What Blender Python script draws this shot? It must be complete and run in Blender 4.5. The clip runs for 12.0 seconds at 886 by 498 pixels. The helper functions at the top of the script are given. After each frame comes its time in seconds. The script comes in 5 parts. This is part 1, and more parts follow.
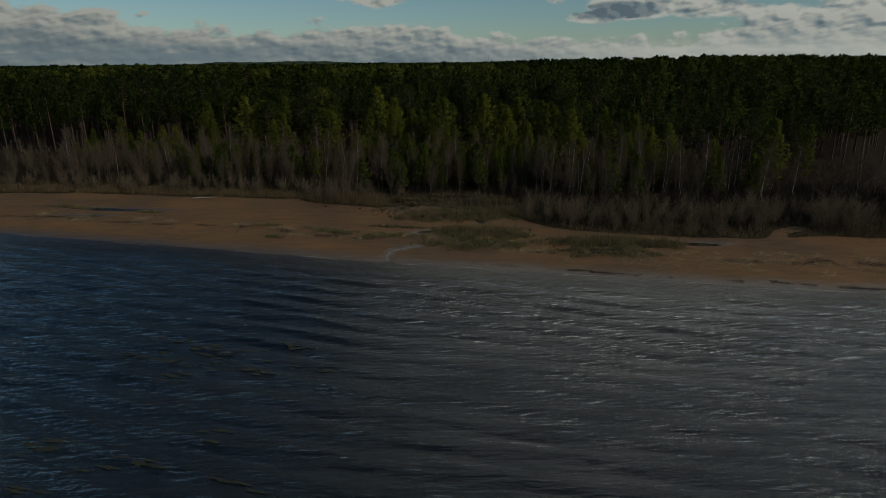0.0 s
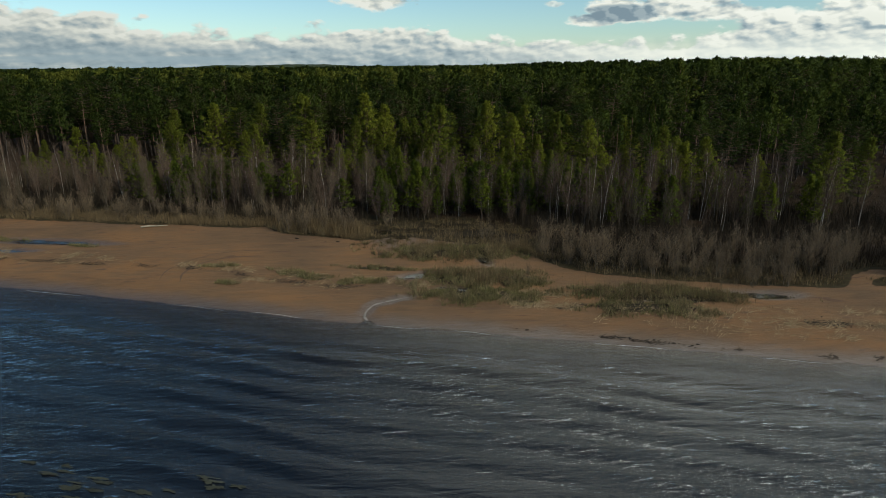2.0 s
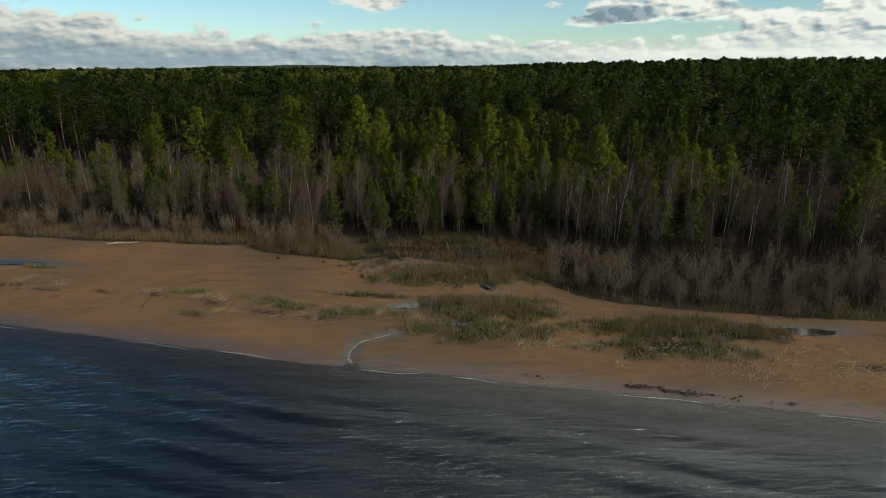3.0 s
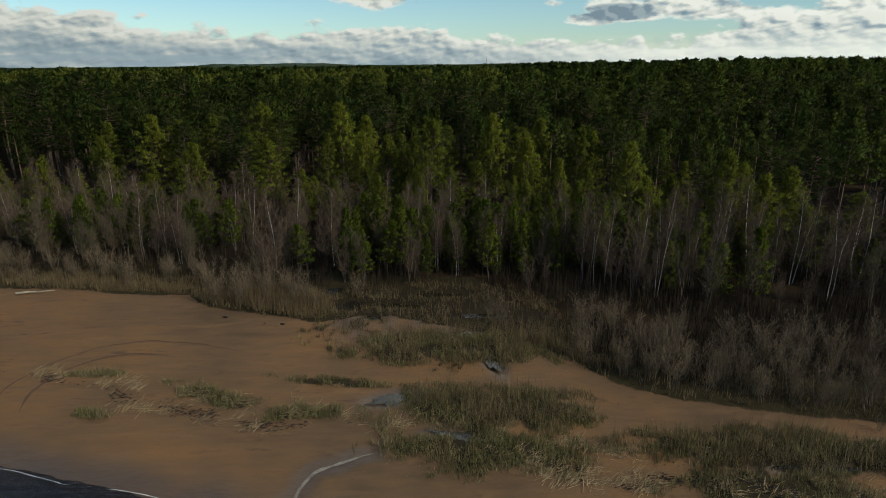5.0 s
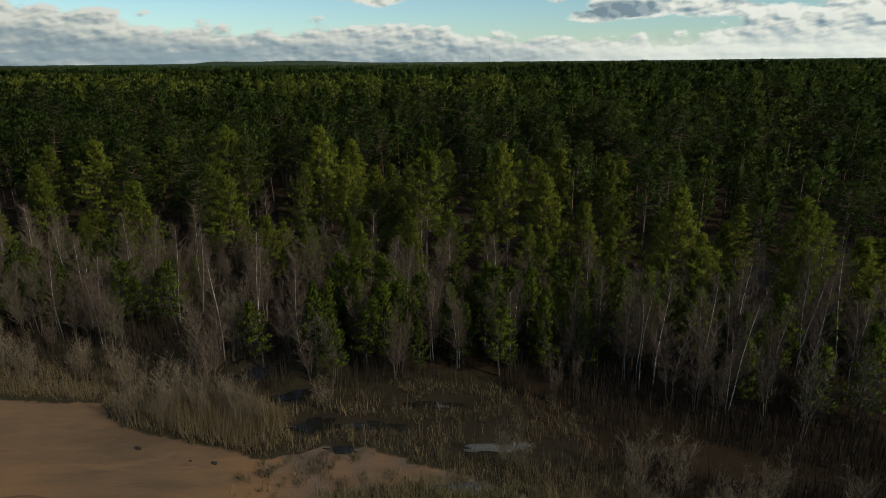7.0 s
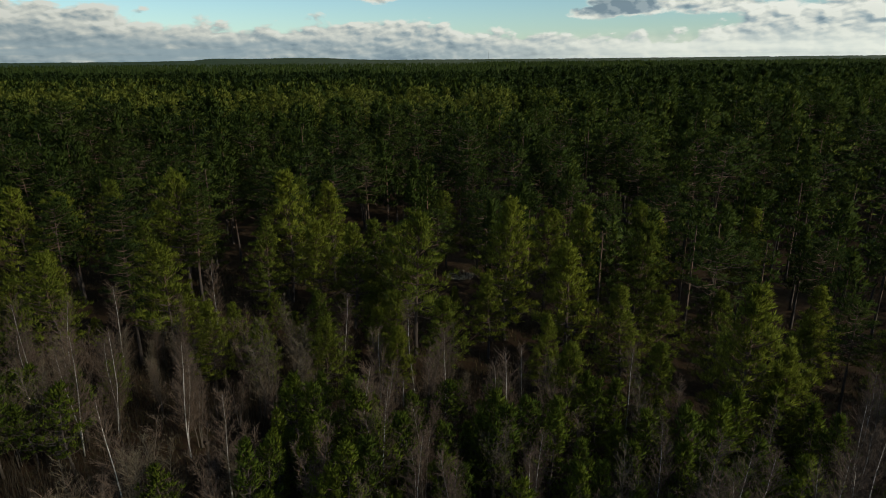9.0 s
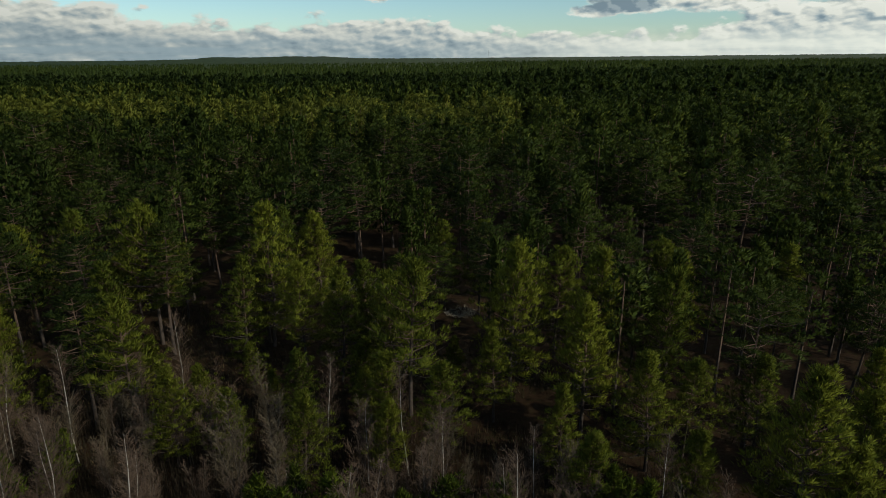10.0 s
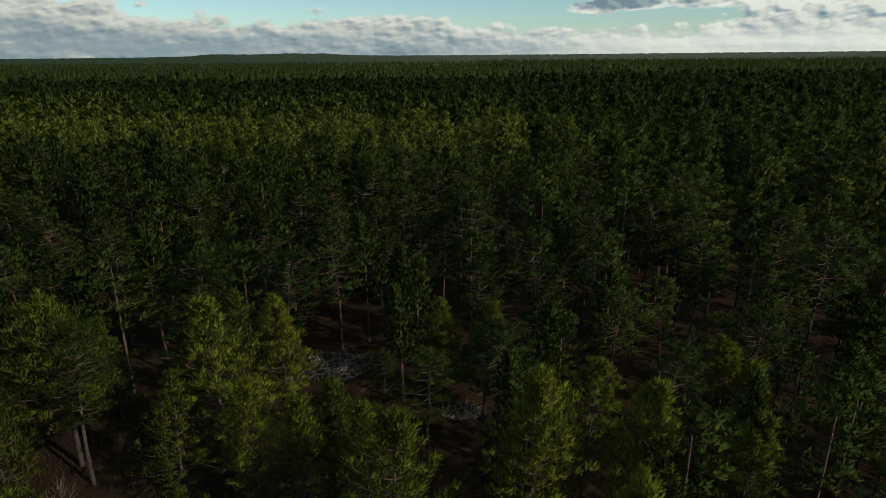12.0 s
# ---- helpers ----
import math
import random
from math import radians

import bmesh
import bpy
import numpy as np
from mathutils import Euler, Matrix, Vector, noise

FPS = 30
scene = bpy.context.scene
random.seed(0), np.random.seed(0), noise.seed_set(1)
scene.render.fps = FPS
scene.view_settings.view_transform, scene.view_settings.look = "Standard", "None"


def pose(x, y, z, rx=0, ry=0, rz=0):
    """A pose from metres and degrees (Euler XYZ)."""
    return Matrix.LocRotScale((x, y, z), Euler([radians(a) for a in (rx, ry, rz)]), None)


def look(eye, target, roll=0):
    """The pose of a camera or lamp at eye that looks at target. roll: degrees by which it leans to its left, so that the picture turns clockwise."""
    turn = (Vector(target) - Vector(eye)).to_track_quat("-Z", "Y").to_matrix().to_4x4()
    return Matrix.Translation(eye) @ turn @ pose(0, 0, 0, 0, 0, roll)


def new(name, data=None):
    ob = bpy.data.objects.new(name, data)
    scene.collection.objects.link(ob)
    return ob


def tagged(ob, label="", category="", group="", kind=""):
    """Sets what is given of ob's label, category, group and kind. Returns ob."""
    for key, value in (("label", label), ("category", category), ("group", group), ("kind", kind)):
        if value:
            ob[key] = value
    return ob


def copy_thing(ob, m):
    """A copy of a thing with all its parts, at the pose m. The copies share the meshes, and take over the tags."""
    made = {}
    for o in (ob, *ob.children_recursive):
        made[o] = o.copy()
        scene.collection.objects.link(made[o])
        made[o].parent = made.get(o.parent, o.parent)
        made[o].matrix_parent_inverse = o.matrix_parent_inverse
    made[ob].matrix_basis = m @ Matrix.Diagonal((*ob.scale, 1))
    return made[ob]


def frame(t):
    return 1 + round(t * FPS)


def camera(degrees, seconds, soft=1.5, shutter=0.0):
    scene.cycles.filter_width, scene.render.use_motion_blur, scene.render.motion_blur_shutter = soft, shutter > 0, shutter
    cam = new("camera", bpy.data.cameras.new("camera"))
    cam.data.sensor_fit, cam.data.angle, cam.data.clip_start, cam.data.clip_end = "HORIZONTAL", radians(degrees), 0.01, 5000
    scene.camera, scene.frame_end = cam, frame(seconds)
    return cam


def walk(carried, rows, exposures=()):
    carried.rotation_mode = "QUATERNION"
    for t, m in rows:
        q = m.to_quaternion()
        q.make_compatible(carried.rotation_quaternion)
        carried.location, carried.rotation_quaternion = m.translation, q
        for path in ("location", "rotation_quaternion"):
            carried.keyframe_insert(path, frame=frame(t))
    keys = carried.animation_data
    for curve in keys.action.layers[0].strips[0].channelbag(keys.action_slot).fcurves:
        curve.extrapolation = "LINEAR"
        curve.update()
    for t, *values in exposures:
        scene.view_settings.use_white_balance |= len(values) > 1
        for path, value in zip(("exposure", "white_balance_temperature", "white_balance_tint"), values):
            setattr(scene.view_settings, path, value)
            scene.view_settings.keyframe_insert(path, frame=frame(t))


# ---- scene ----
cam = camera(73.1, 12.0, soft=0.7)
METRES, EYE, TILT, LEAN, TURN = 85.0, 19.5, -17.4, 0.45, 0.0
ROWS = [
    (0.0, 0.0, 0.0, 0.0, -0.0, 0.0, -0.0),
    (0.5, 0.0003, 0.0384, 0.0104, -0.04, 0.12, 0.02),
    (1.0, 0.0018, 0.0805, 0.024, -0.06, 0.15, 0.03),
    (1.5, 0.0029, 0.1193, 0.0363, -0.08, 0.2, 0.04),
    (2.0, 0.0046, 0.1622, 0.0502, -0.09, 0.26, 0.05),
    (2.5, 0.0059, 0.2007, 0.0622, -0.1, 0.3, 0.07),
    (3.0, 0.0074, 0.2408, 0.0746, -0.11, 0.32, 0.05),
    (5.0, 0.0128, 0.397, 0.129, -0.16, 0.17, 0.04),
    (5.5, 0.0139, 0.4341, 0.1446, -0.12, 0.11, 0.03),
    (6.0, 0.0152, 0.4747, 0.1636, 0.01, 0.06, 0.01),
    (6.5, 0.016, 0.5114, 0.1818, 0.04, -0.0, -0.03),
    (7.0, 0.0179, 0.5494, 0.2019, 0.06, -0.08, -0.02),
    (9.0, 0.0227, 0.6975, 0.283, -0.01, -0.36, -0.03),
    (9.5, 0.0232, 0.7319, 0.3028, -0.01, -0.42, -0.04),
    (10.0, 0.0241, 0.7692, 0.3243, -0.01, -0.51, -0.03),
    (10.5, 0.0248, 0.8024, 0.3435, -0.01, -0.58, -0.04),
    (11.0, 0.0256, 0.8375, 0.3639, -0.01, -0.65, -0.04),
    (11.5, 0.0264, 0.871, 0.3833, 0.0, -0.73, -0.06),
    (12.0, 0.0272, 0.909, 0.4051, 0.0, -0.8, -0.05),
]
EXPOSURES = [(0.0, -1.35, 6560, 4), (0.15, -0.9, 6560, 4), (0.3, -0.4, 6560, 4), (0.45, -0.1, 6560, 4), (3.2, -0.1, 6560, 4), (5.0, -0.2, 6560, 4), (9.0, -0.26, 6560, 4), (12.0, -0.32, 6560, 4)]
walk(cam, [(t, pose(0, 0, EYE, TILT, LEAN, TURN) @ pose(METRES * x, METRES * y, METRES * z, 90 + pitch, roll, yaw)) for t, x, y, z, yaw, pitch, roll in ROWS], EXPOSURES)

# ---- light ----
SUN_AZ, SUN_EL = 124.0, 33.0          # degrees clockwise from the way ahead, and above the horizon
SUN_DIR = Vector((math.sin(radians(SUN_AZ)) * math.cos(radians(SUN_EL)), math.cos(radians(SUN_AZ)) * math.cos(radians(SUN_EL)), math.sin(radians(SUN_EL))))
sun = new("sun", bpy.data.lights.new("sun", "SUN"))
sun.data.energy, sun.data.angle, sun.data.color = 3.8, radians(1.0), (1.0, 0.92, 0.78)
sun.matrix_world = look(SUN_DIR * 100, (0, 0, 0))


class Tree:
    """A small writer of node trees: every call adds one node and returns its output."""

    def __init__(self, tree):
        self.tree = tree
        tree.nodes.clear()

    def add(self, kind, **settings):
        node = self.tree.nodes.new(kind)
        for key, value in settings.items():
            setattr(node, key, value)
        return node

    def put(self, socket, value):
        if hasattr(value, "is_output"):
            self.tree.links.new(value, socket)
        elif value is not None:
            socket.default_value = value

    def math(self, op, a, b=None, c=None, clamp=False):
        node = self.add("ShaderNodeMath", operation=op, use_clamp=clamp)
        for socket, value in zip(node.inputs, (a, b, c)):
            self.put(socket, value)
        return node.outputs[0]

    def ramp(self, fac, stops, mode="LINEAR"):
        node = self.add("ShaderNodeValToRGB")
        node.color_ramp.interpolation = mode
        el = node.color_ramp.elements
        while len(el) < len(stops):
            el.new(1.0)
        for e, (p, c) in zip(el, stops):
            e.position = p
            e.color = (c, c, c, 1) if isinstance(c, (int, float)) else (*c, 1)
        self.put(node.inputs[0], fac)
        return node.outputs[0]

    def noise(self, vector, scale, detail=4.0, rough=0.55, dims="3D", distort=0.0):
        node = self.add("ShaderNodeTexNoise", noise_dimensions=dims)
        self.put(node.inputs["Vector"], vector)
        node.inputs["Scale"].default_value = scale
        node.inputs["Detail"].default_value = detail
        node.inputs["Roughness"].default_value = rough
        node.inputs["Distortion"].default_value = distort
        return node.outputs[0]

    def mix(self, fac, a, b, blend="MIX"):
        node = self.add("ShaderNodeMix", data_type="RGBA", blend_type=blend)
        self.put(node.inputs[0], fac)
        self.put(node.inputs[6], (*a, 1) if isinstance(a, tuple) and len(a) == 3 else a)
        self.put(node.inputs[7], (*b, 1) if isinstance(b, tuple) and len(b) == 3 else b)
        return node.outputs[2]

    def combine(self, x, y, z=0.0):
        node = self.add("ShaderNodeCombineXYZ")
        for socket, value in zip(node.inputs, (x, y, z)):
            self.put(socket, value)
        return node.outputs[0]

    def mapped(self, vector, scale=(1, 1, 1), loc=(0, 0, 0), rot=(0, 0, 0)):
        node = self.add("ShaderNodeMapping")
        self.put(node.inputs[0], vector)
        node.inputs[1].default_value, node.inputs[2].default_value, node.inputs[3].default_value = loc, rot, scale
        return node.outputs[0]

    def smooth(self, v, lo, hi):
        node = self.add("ShaderNodeMapRange", interpolation_type="SMOOTHSTEP")
        self.put(node.inputs[0], v)
        self.put(node.inputs[1], lo)
        self.put(node.inputs[2], hi)
        return node.outputs[0]


# ---- sky: blue with a bank of cumulus along the horizon and scattered clouds above ----
world = bpy.data.worlds.new("sky")
scene.world = world
world.use_nodes = True
w = Tree(world.node_tree)
sky = w.add("ShaderNodeTexSky", sky_type="NISHITA", sun_disc=False, sun_elevation=radians(SUN_EL), sun_rotation=radians(SUN_AZ), air_density=1.0, dust_density=0.3, ozone_density=2.0)
coord = w.add("ShaderNodeTexCoord").outputs["Generated"]
sep = w.add("ShaderNodeSeparateXYZ")
w.put(sep.inputs[0], coord)
az = w.math("MULTIPLY", w.math("ARCTAN2", sep.outputs[0], sep.outputs[1]), 180 / math.pi)
el = w.math("MULTIPLY", w.math("ARCSINE", sep.outputs[2]), 180 / math.pi)
# the bank's upper edge, in tenths of 10 degrees, by azimuth from -45 to 45 degrees
azn = w.math("MULTIPLY_ADD", az, 1 / 90, 0.5, clamp=True)
top = w.ramp(azn, [(0.0, 0.50), (0.10, 0.50), (0.155, 0.46), (0.20, 0.37), (0.24, 0.32), (0.30, 0.31), (0.34, 0.26), (0.37, 0.36), (0.45, 0.33), (0.52, 0.24), (0.58, 0.22),
                   (0.63, 0.20), (0.70, 0.20), (0.76, 0.24), (0.80, 0.42), (0.86, 0.50), (0.92, 0.56), (1.0, 0.6)])
bank_p = w.combine(w.math("MULTIPLY", az, 0.16), w.math("MULTIPLY", el, 0.32), 3.3)
bank_q = w.combine(w.math("MULTIPLY_ADD", az, 0.16, 0.05), w.math("MULTIPLY_ADD", el, 0.32, 0.08), 3.3)


def billow(p):
    """Cauliflower heads: soft cells over cloud noise."""
    cell = w.add("ShaderNodeTexVoronoi", feature="SMOOTH_F1")
    warp = w.add("ShaderNodeVectorMath", operation="MULTIPLY_ADD")
    turb = w.add("ShaderNodeTexNoise")
    w.put(turb.inputs["Vector"], p)
    turb.inputs["Scale"].default_value, turb.inputs["Detail"].default_value = 4.0, 5.0
    w.put(warp.inputs[0], turb.outputs["Color"])
    warp.inputs[1].default_value = (0.22, 0.22, 0.0)
    w.put(warp.inputs[2], p)
    w.put(cell.inputs["Vector"], warp.outputs[0])
    cell.inputs["Scale"].default_value, cell.inputs["Detail"].default_value, cell.inputs["Smoothness"].default_value = 2.3, 2.5, 0.6
    return w.math("ADD", w.math("MULTIPLY", w.noise(p, 1.6, 8.0, 0.55), 0.75), w.math("MULTIPLY_ADD", cell.outputs["Distance"], -0.55, 0.36))


n0, n1 = billow(bank_p), billow(bank_q)
lift = w.math("SUBTRACT", w.math("MULTIPLY", top, 10.0), el)
dens = w.math("MULTIPLY_ADD", w.math("SUBTRACT", n0, 0.5), 3.9, w.math("MULTIPLY_ADD", lift, 1.1, 0.75))
bank = w.smooth(dens, -0.20, 0.55)
# the single grey-based cloud to the right and small ones higher up
nl = w.noise(w.combine(w.math("MULTIPLY", az, 0.30), w.math("MULTIPLY", el, 0.62), 7.7), 1.0, 6.0, 0.58)


def lone(ca, ce, ra, re, rough=5.0):
    u = w.math("POWER", w.math("DIVIDE", w.math("SUBTRACT", az, ca), ra), 2.0)
    v = w.math("POWER", w.math("DIVIDE", w.math("SUBTRACT", el, ce), re), 2.0)
    d = w.math("SUBTRACT", 1.0, w.math("ADD", u, v))
    return w.smooth(w.math("MULTIPLY_ADD", w.math("SUBTRACT", nl, 0.5), rough, d), -0.2, 0.6)


right_cloud = w.math("MAXIMUM", w.math("MAXIMUM", lone(16.0, 4.4, 3.8, 1.1), lone(20.5, 4.9, 4.5, 1.4)), w.math("MAXIMUM", lone(24.0, 3.9, 3.6, 0.8), lone(13.8, 3.7, 2.4, 0.6)))
small = w.math("MAXIMUM", lone(-5.9, 5.3, 3.2, 0.75), w.math("MAXIMUM", lone(-17, 6.0, 3.0, 0.4), w.math("MULTIPLY", lone(9.8, 5.0, 1.0, 0.3), 0.7)))
# clouds overhead, in the plane of their bases
zz = w.math("MAXIMUM", sep.outputs[2], 0.05)
plane = w.combine(w.math("DIVIDE", sep.outputs[0], zz), w.math("DIVIDE", sep.outputs[1], zz), 1.7)
over_n = w.noise(plane, 0.55, 6.0, 0.55)
over = w.math("MULTIPLY", w.smooth(over_n, 0.54, 0.70), w.math("MULTIPLY", w.smooth(el, 6.5, 12.0), w.math("MULTIPLY_ADD", w.math("MULTIPLY", w.smooth(az, -3.0, -14.0), w.smooth(az, -110.0, -80.0)), -0.9, 1.0)))
# the veil of light round the sun
dot = w.add("ShaderNodeVectorMath", operation="DOT_PRODUCT")
w.put(dot.inputs[0], coord)
dot.inputs[1].default_value = SUN_DIR
glow = w.math("MULTIPLY_ADD", w.math("POWER", w.math("MAXIMUM", w.math("MULTIPLY_ADD", dot.outputs["Value"], 0.5, 0.5), 0.0), 4.0), 0.9, 0.26)
# a broad sunlit cumulus high ahead and to the right
tower = w.math("MULTIPLY", w.math("MULTIPLY", w.smooth(az, -15.0, -5.0), w.smooth(az, 95.0, 60.0)), w.math("MULTIPLY", w.smooth(el, 9.0, 16.0), w.smooth(el, 68.0, 50.0)))
tower = w.math("MULTIPLY", tower, w.smooth(w.noise(plane, 1.3, 5.0, 0.55), 0.34, 0.52))
cover = w.math("MAXIMUM", tower, w.math("MAXIMUM", w.math("MAXIMUM", bank, right_cloud), w.math("MAXIMUM", small, over)), clamp=True)
# sunlit flanks against blue-grey bases
broad = w.noise(w.combine(w.math("MULTIPLY", az, 0.10), w.math("MULTIPLY", el, 0.42), 9.1), 1.3, 3.0, 0.5)
relief = w.math("MULTIPLY_ADD", w.math("SUBTRACT", n0, n1), 3.0, w.math("MULTIPLY_ADD", broad, 1.0, 0.36))
base_dark = w.smooth(w.math("SUBTRACT", el, w.math("MULTIPLY", w.math("ABSOLUTE", w.math("SUBTRACT", azn, 0.95)), 2.2)), -1.0, 2.4)
lit = w.math("MULTIPLY", relief, w.math("MULTIPLY_ADD", base_dark, 0.5, 0.5), clamp=True)
core = w.smooth(dens, 0.3, 3.4)
lit = w.math("MULTIPLY_ADD", core, -0.12, lit, clamp=True)
under = w.math("MULTIPLY", right_cloud, w.math("MULTIPLY", lone(15.5, 4.15, 3.6, 0.75, 1.4), 0.75))
lit = w.math("SUBTRACT", lit, under, clamp=True)
cloud = w.ramp(lit, [(0.0, (0.20, 0.27, 0.33)), (0.35, (0.36, 0.43, 0.47)), (0.62, (0.56, 0.59, 0.58)), (0.85, (0.71, 0.72, 0.675)), (1.0, (0.81, 0.81, 0.765))])
# flat grey layers low in the bank, and pale haze towards the sun
layers = w.noise(w.combine(w.math("MULTIPLY", az, 0.06), w.math("MULTIPLY", el, 1.5), 5.0), 1.2, 4.0, 0.55)
flat_base = w.math("MULTIPLY", w.smooth(el, 2.3, 0.6), w.math("MULTIPLY", w.smooth(layers, 0.36, 0.60), w.smooth(az, 8.0, -22.0)))
cloud = w.mix(w.math("MULTIPLY", flat_base, 0.80), cloud, (0.33, 0.42, 0.48))
haze = w.math("MULTIPLY", w.smooth(el, 2.6, 0.4), w.math("MULTIPLY", w.smooth(az, -2.0, 20.0), w.math("MULTIPLY_ADD", layers, 0.9, 0.25)), clamp=True)
cloud = w.mix(haze, cloud, (0.80, 0.82, 0.76))
cover = w.math("MAXIMUM", cover, w.math("MULTIPLY", haze, 0.9))
bg_sky, bg_cloud = w.add("ShaderNodeBackground"), w.add("ShaderNodeBackground")
w.put(bg_sky.inputs[0], w.mix(1.0, sky.outputs[0], (0.78, 0.93, 1.0), "MULTIPLY"))
bg_sky.inputs[1].default_value = 0.125
w.put(bg_cloud.inputs[0], cloud)
w.put(bg_cloud.inputs[1], w.math("MULTIPLY_ADD", w.math("MULTIPLY", tower, w.smooth(az, -60.0, 50.0)), 3.5, w.math("ADD", w.math("MULTIPLY", over, glow), w.math("MULTIPLY_ADD", over, -1.0, w.math("MULTIPLY_ADD", azn, 0.35, 0.92)))))
mixed = w.add("ShaderNodeMixShader")
w.put(mixed.inputs[0], cover)
w.put(mixed.inputs[1], bg_sky.outputs[0])
w.put(mixed.inputs[2], bg_cloud.outputs[0])
w.put(w.add("ShaderNodeOutputWorld").inputs[0], mixed.outputs[0])


# ---- materials ----
def material(name, build):
    m = bpy.data.materials.new(name)
    m.use_nodes = True
    t = Tree(m.node_tree)
    shader = build(t)
    t.put(t.add("ShaderNodeOutputMaterial").inputs[0], shader)
    return m


def principled(t, colour, rough=0.8, normal=None, spec=0.3, metal=0.0):
    b = t.add("ShaderNodeBsdfPrincipled")
    t.put(b.inputs["Base Color"], (*colour, 1) if isinstance(colour, tuple) else colour)
    t.put(b.inputs["Roughness"], rough)
    t.put(b.inputs["Specular IOR Level"], spec)
    t.put(b.inputs["Metallic"], metal)
    t.put(b.inputs["Normal"], normal)
    return b.outputs[0]


def bump(t, height, distance, strength=1.0):
    b = t.add("ShaderNodeBump")
    t.put(b.inputs["Height"], height)
    b.inputs["Distance"].default_value = distance
    b.inputs["Strength"].default_value = strength
    return b.outputs[0]


def position(t):
    return t.add("ShaderNodeNewGeometry").outputs["Position"]


def ground_mat(t):
    p = position(t)
    zone = t.add("ShaderNodeAttribute", attribute_name="zone")
    s = t.add("ShaderNodeSeparateColor")
    t.put(s.inputs[0], zone.outputs["Color"])
    wood, green, wet = s.outputs[0], s.outputs[1], s.outputs[2]
    rag = t.math("MULTIPLY_ADD", t.noise(p, 1.1, 5, 0.65), 0.9, -0.45)
    wood = t.smooth(t.math("ADD", wood, rag), 0.35, 0.65)
    green = t.smooth(t.math("ADD", green, rag), 0.35, 0.65)
    big, mid, fine = t.noise(p, 0.09, 3), t.noise(t.mapped(p, (0.5, 1.6, 1), rot=(0, 0, 0.2)), 0.8, 5, 0.6), t.noise(p, 14, 3, 0.7)
    sand = t.ramp(t.math("MULTIPLY_ADD", big, 0.6, t.math("MULTIPLY", mid, 0.4)), [(0.38, (0.098, 0.063, 0.036)), (0.50, (0.143, 0.084, 0.043)), (0.62, (0.196, 0.102, 0.043))])
    sand = t.mix(t.smooth(mid, 0.56, 0.72), sand, (0.090, 0.056, 0.036))
    streak = t.noise(t.mapped(p, (0.14, 0.60, 1), rot=(0, 0, 0.21)), 1.1, 6, 0.68, distort=0.6)
    sand = t.mix(t.math("MULTIPLY", t.smooth(streak, 0.52, 0.70), 0.40), sand, (0.072, 0.046, 0.029))
    sand = t.mix(t.math("MULTIPLY", t.smooth(streak, 0.46, 0.32), 0.30), sand, (0.24, 0.135, 0.066))
    sand = t.mix(t.math("MULTIPLY", fine, 0.45), sand, (0.075, 0.043, 0.026), "MIX")
    sand = t.mix(t.math("MULTIPLY", wet, 0.62), sand, (0.045, 0.030, 0.022))
    soil = t.ramp(t.noise(p, 2.3, 6, 0.7), [(0.30, (0.010, 0.006, 0.003)), (0.5, (0.025, 0.0135, 0.007)), (0.62, (0.019, 0.016, 0.006)), (0.75, (0.044, 0.024, 0.012))])
    sedge = t.ramp(t.noise(p, 3.1, 6, 0.7), [(0.30, (0.012, 0.009, 0.005)), (0.48, (0.030, 0.022, 0.011)), (0.60, (0.028, 0.025, 0.010)), (0.75, (0.075, 0.054, 0.027))])
    colour = t.mix(green, sand, sedge)
    colour = t.mix(wood, colour, soil)
    colour = t.mix(t.math("MULTIPLY", t.math("MULTIPLY", wet, green), 0.75), colour, (0.018, 0.013, 0.008))
    rough = t.math("MULTIPLY_ADD", t.math("MULTIPLY", wet, t.math("SUBTRACT", 1.0, green, clamp=True)), -0.42, 0.9)
    h = t.math("ADD", t.math("MULTIPLY", mid, 0.5), t.math("MULTIPLY", fine, 0.12))
    return principled(t, colour, rough, bump(t, h, 0.30), t.math("MULTIPLY_ADD", t.math("MULTIPLY", wet, t.math("SUBTRACT", 1.0, green, clamp=True)), 0.35, 0.08))


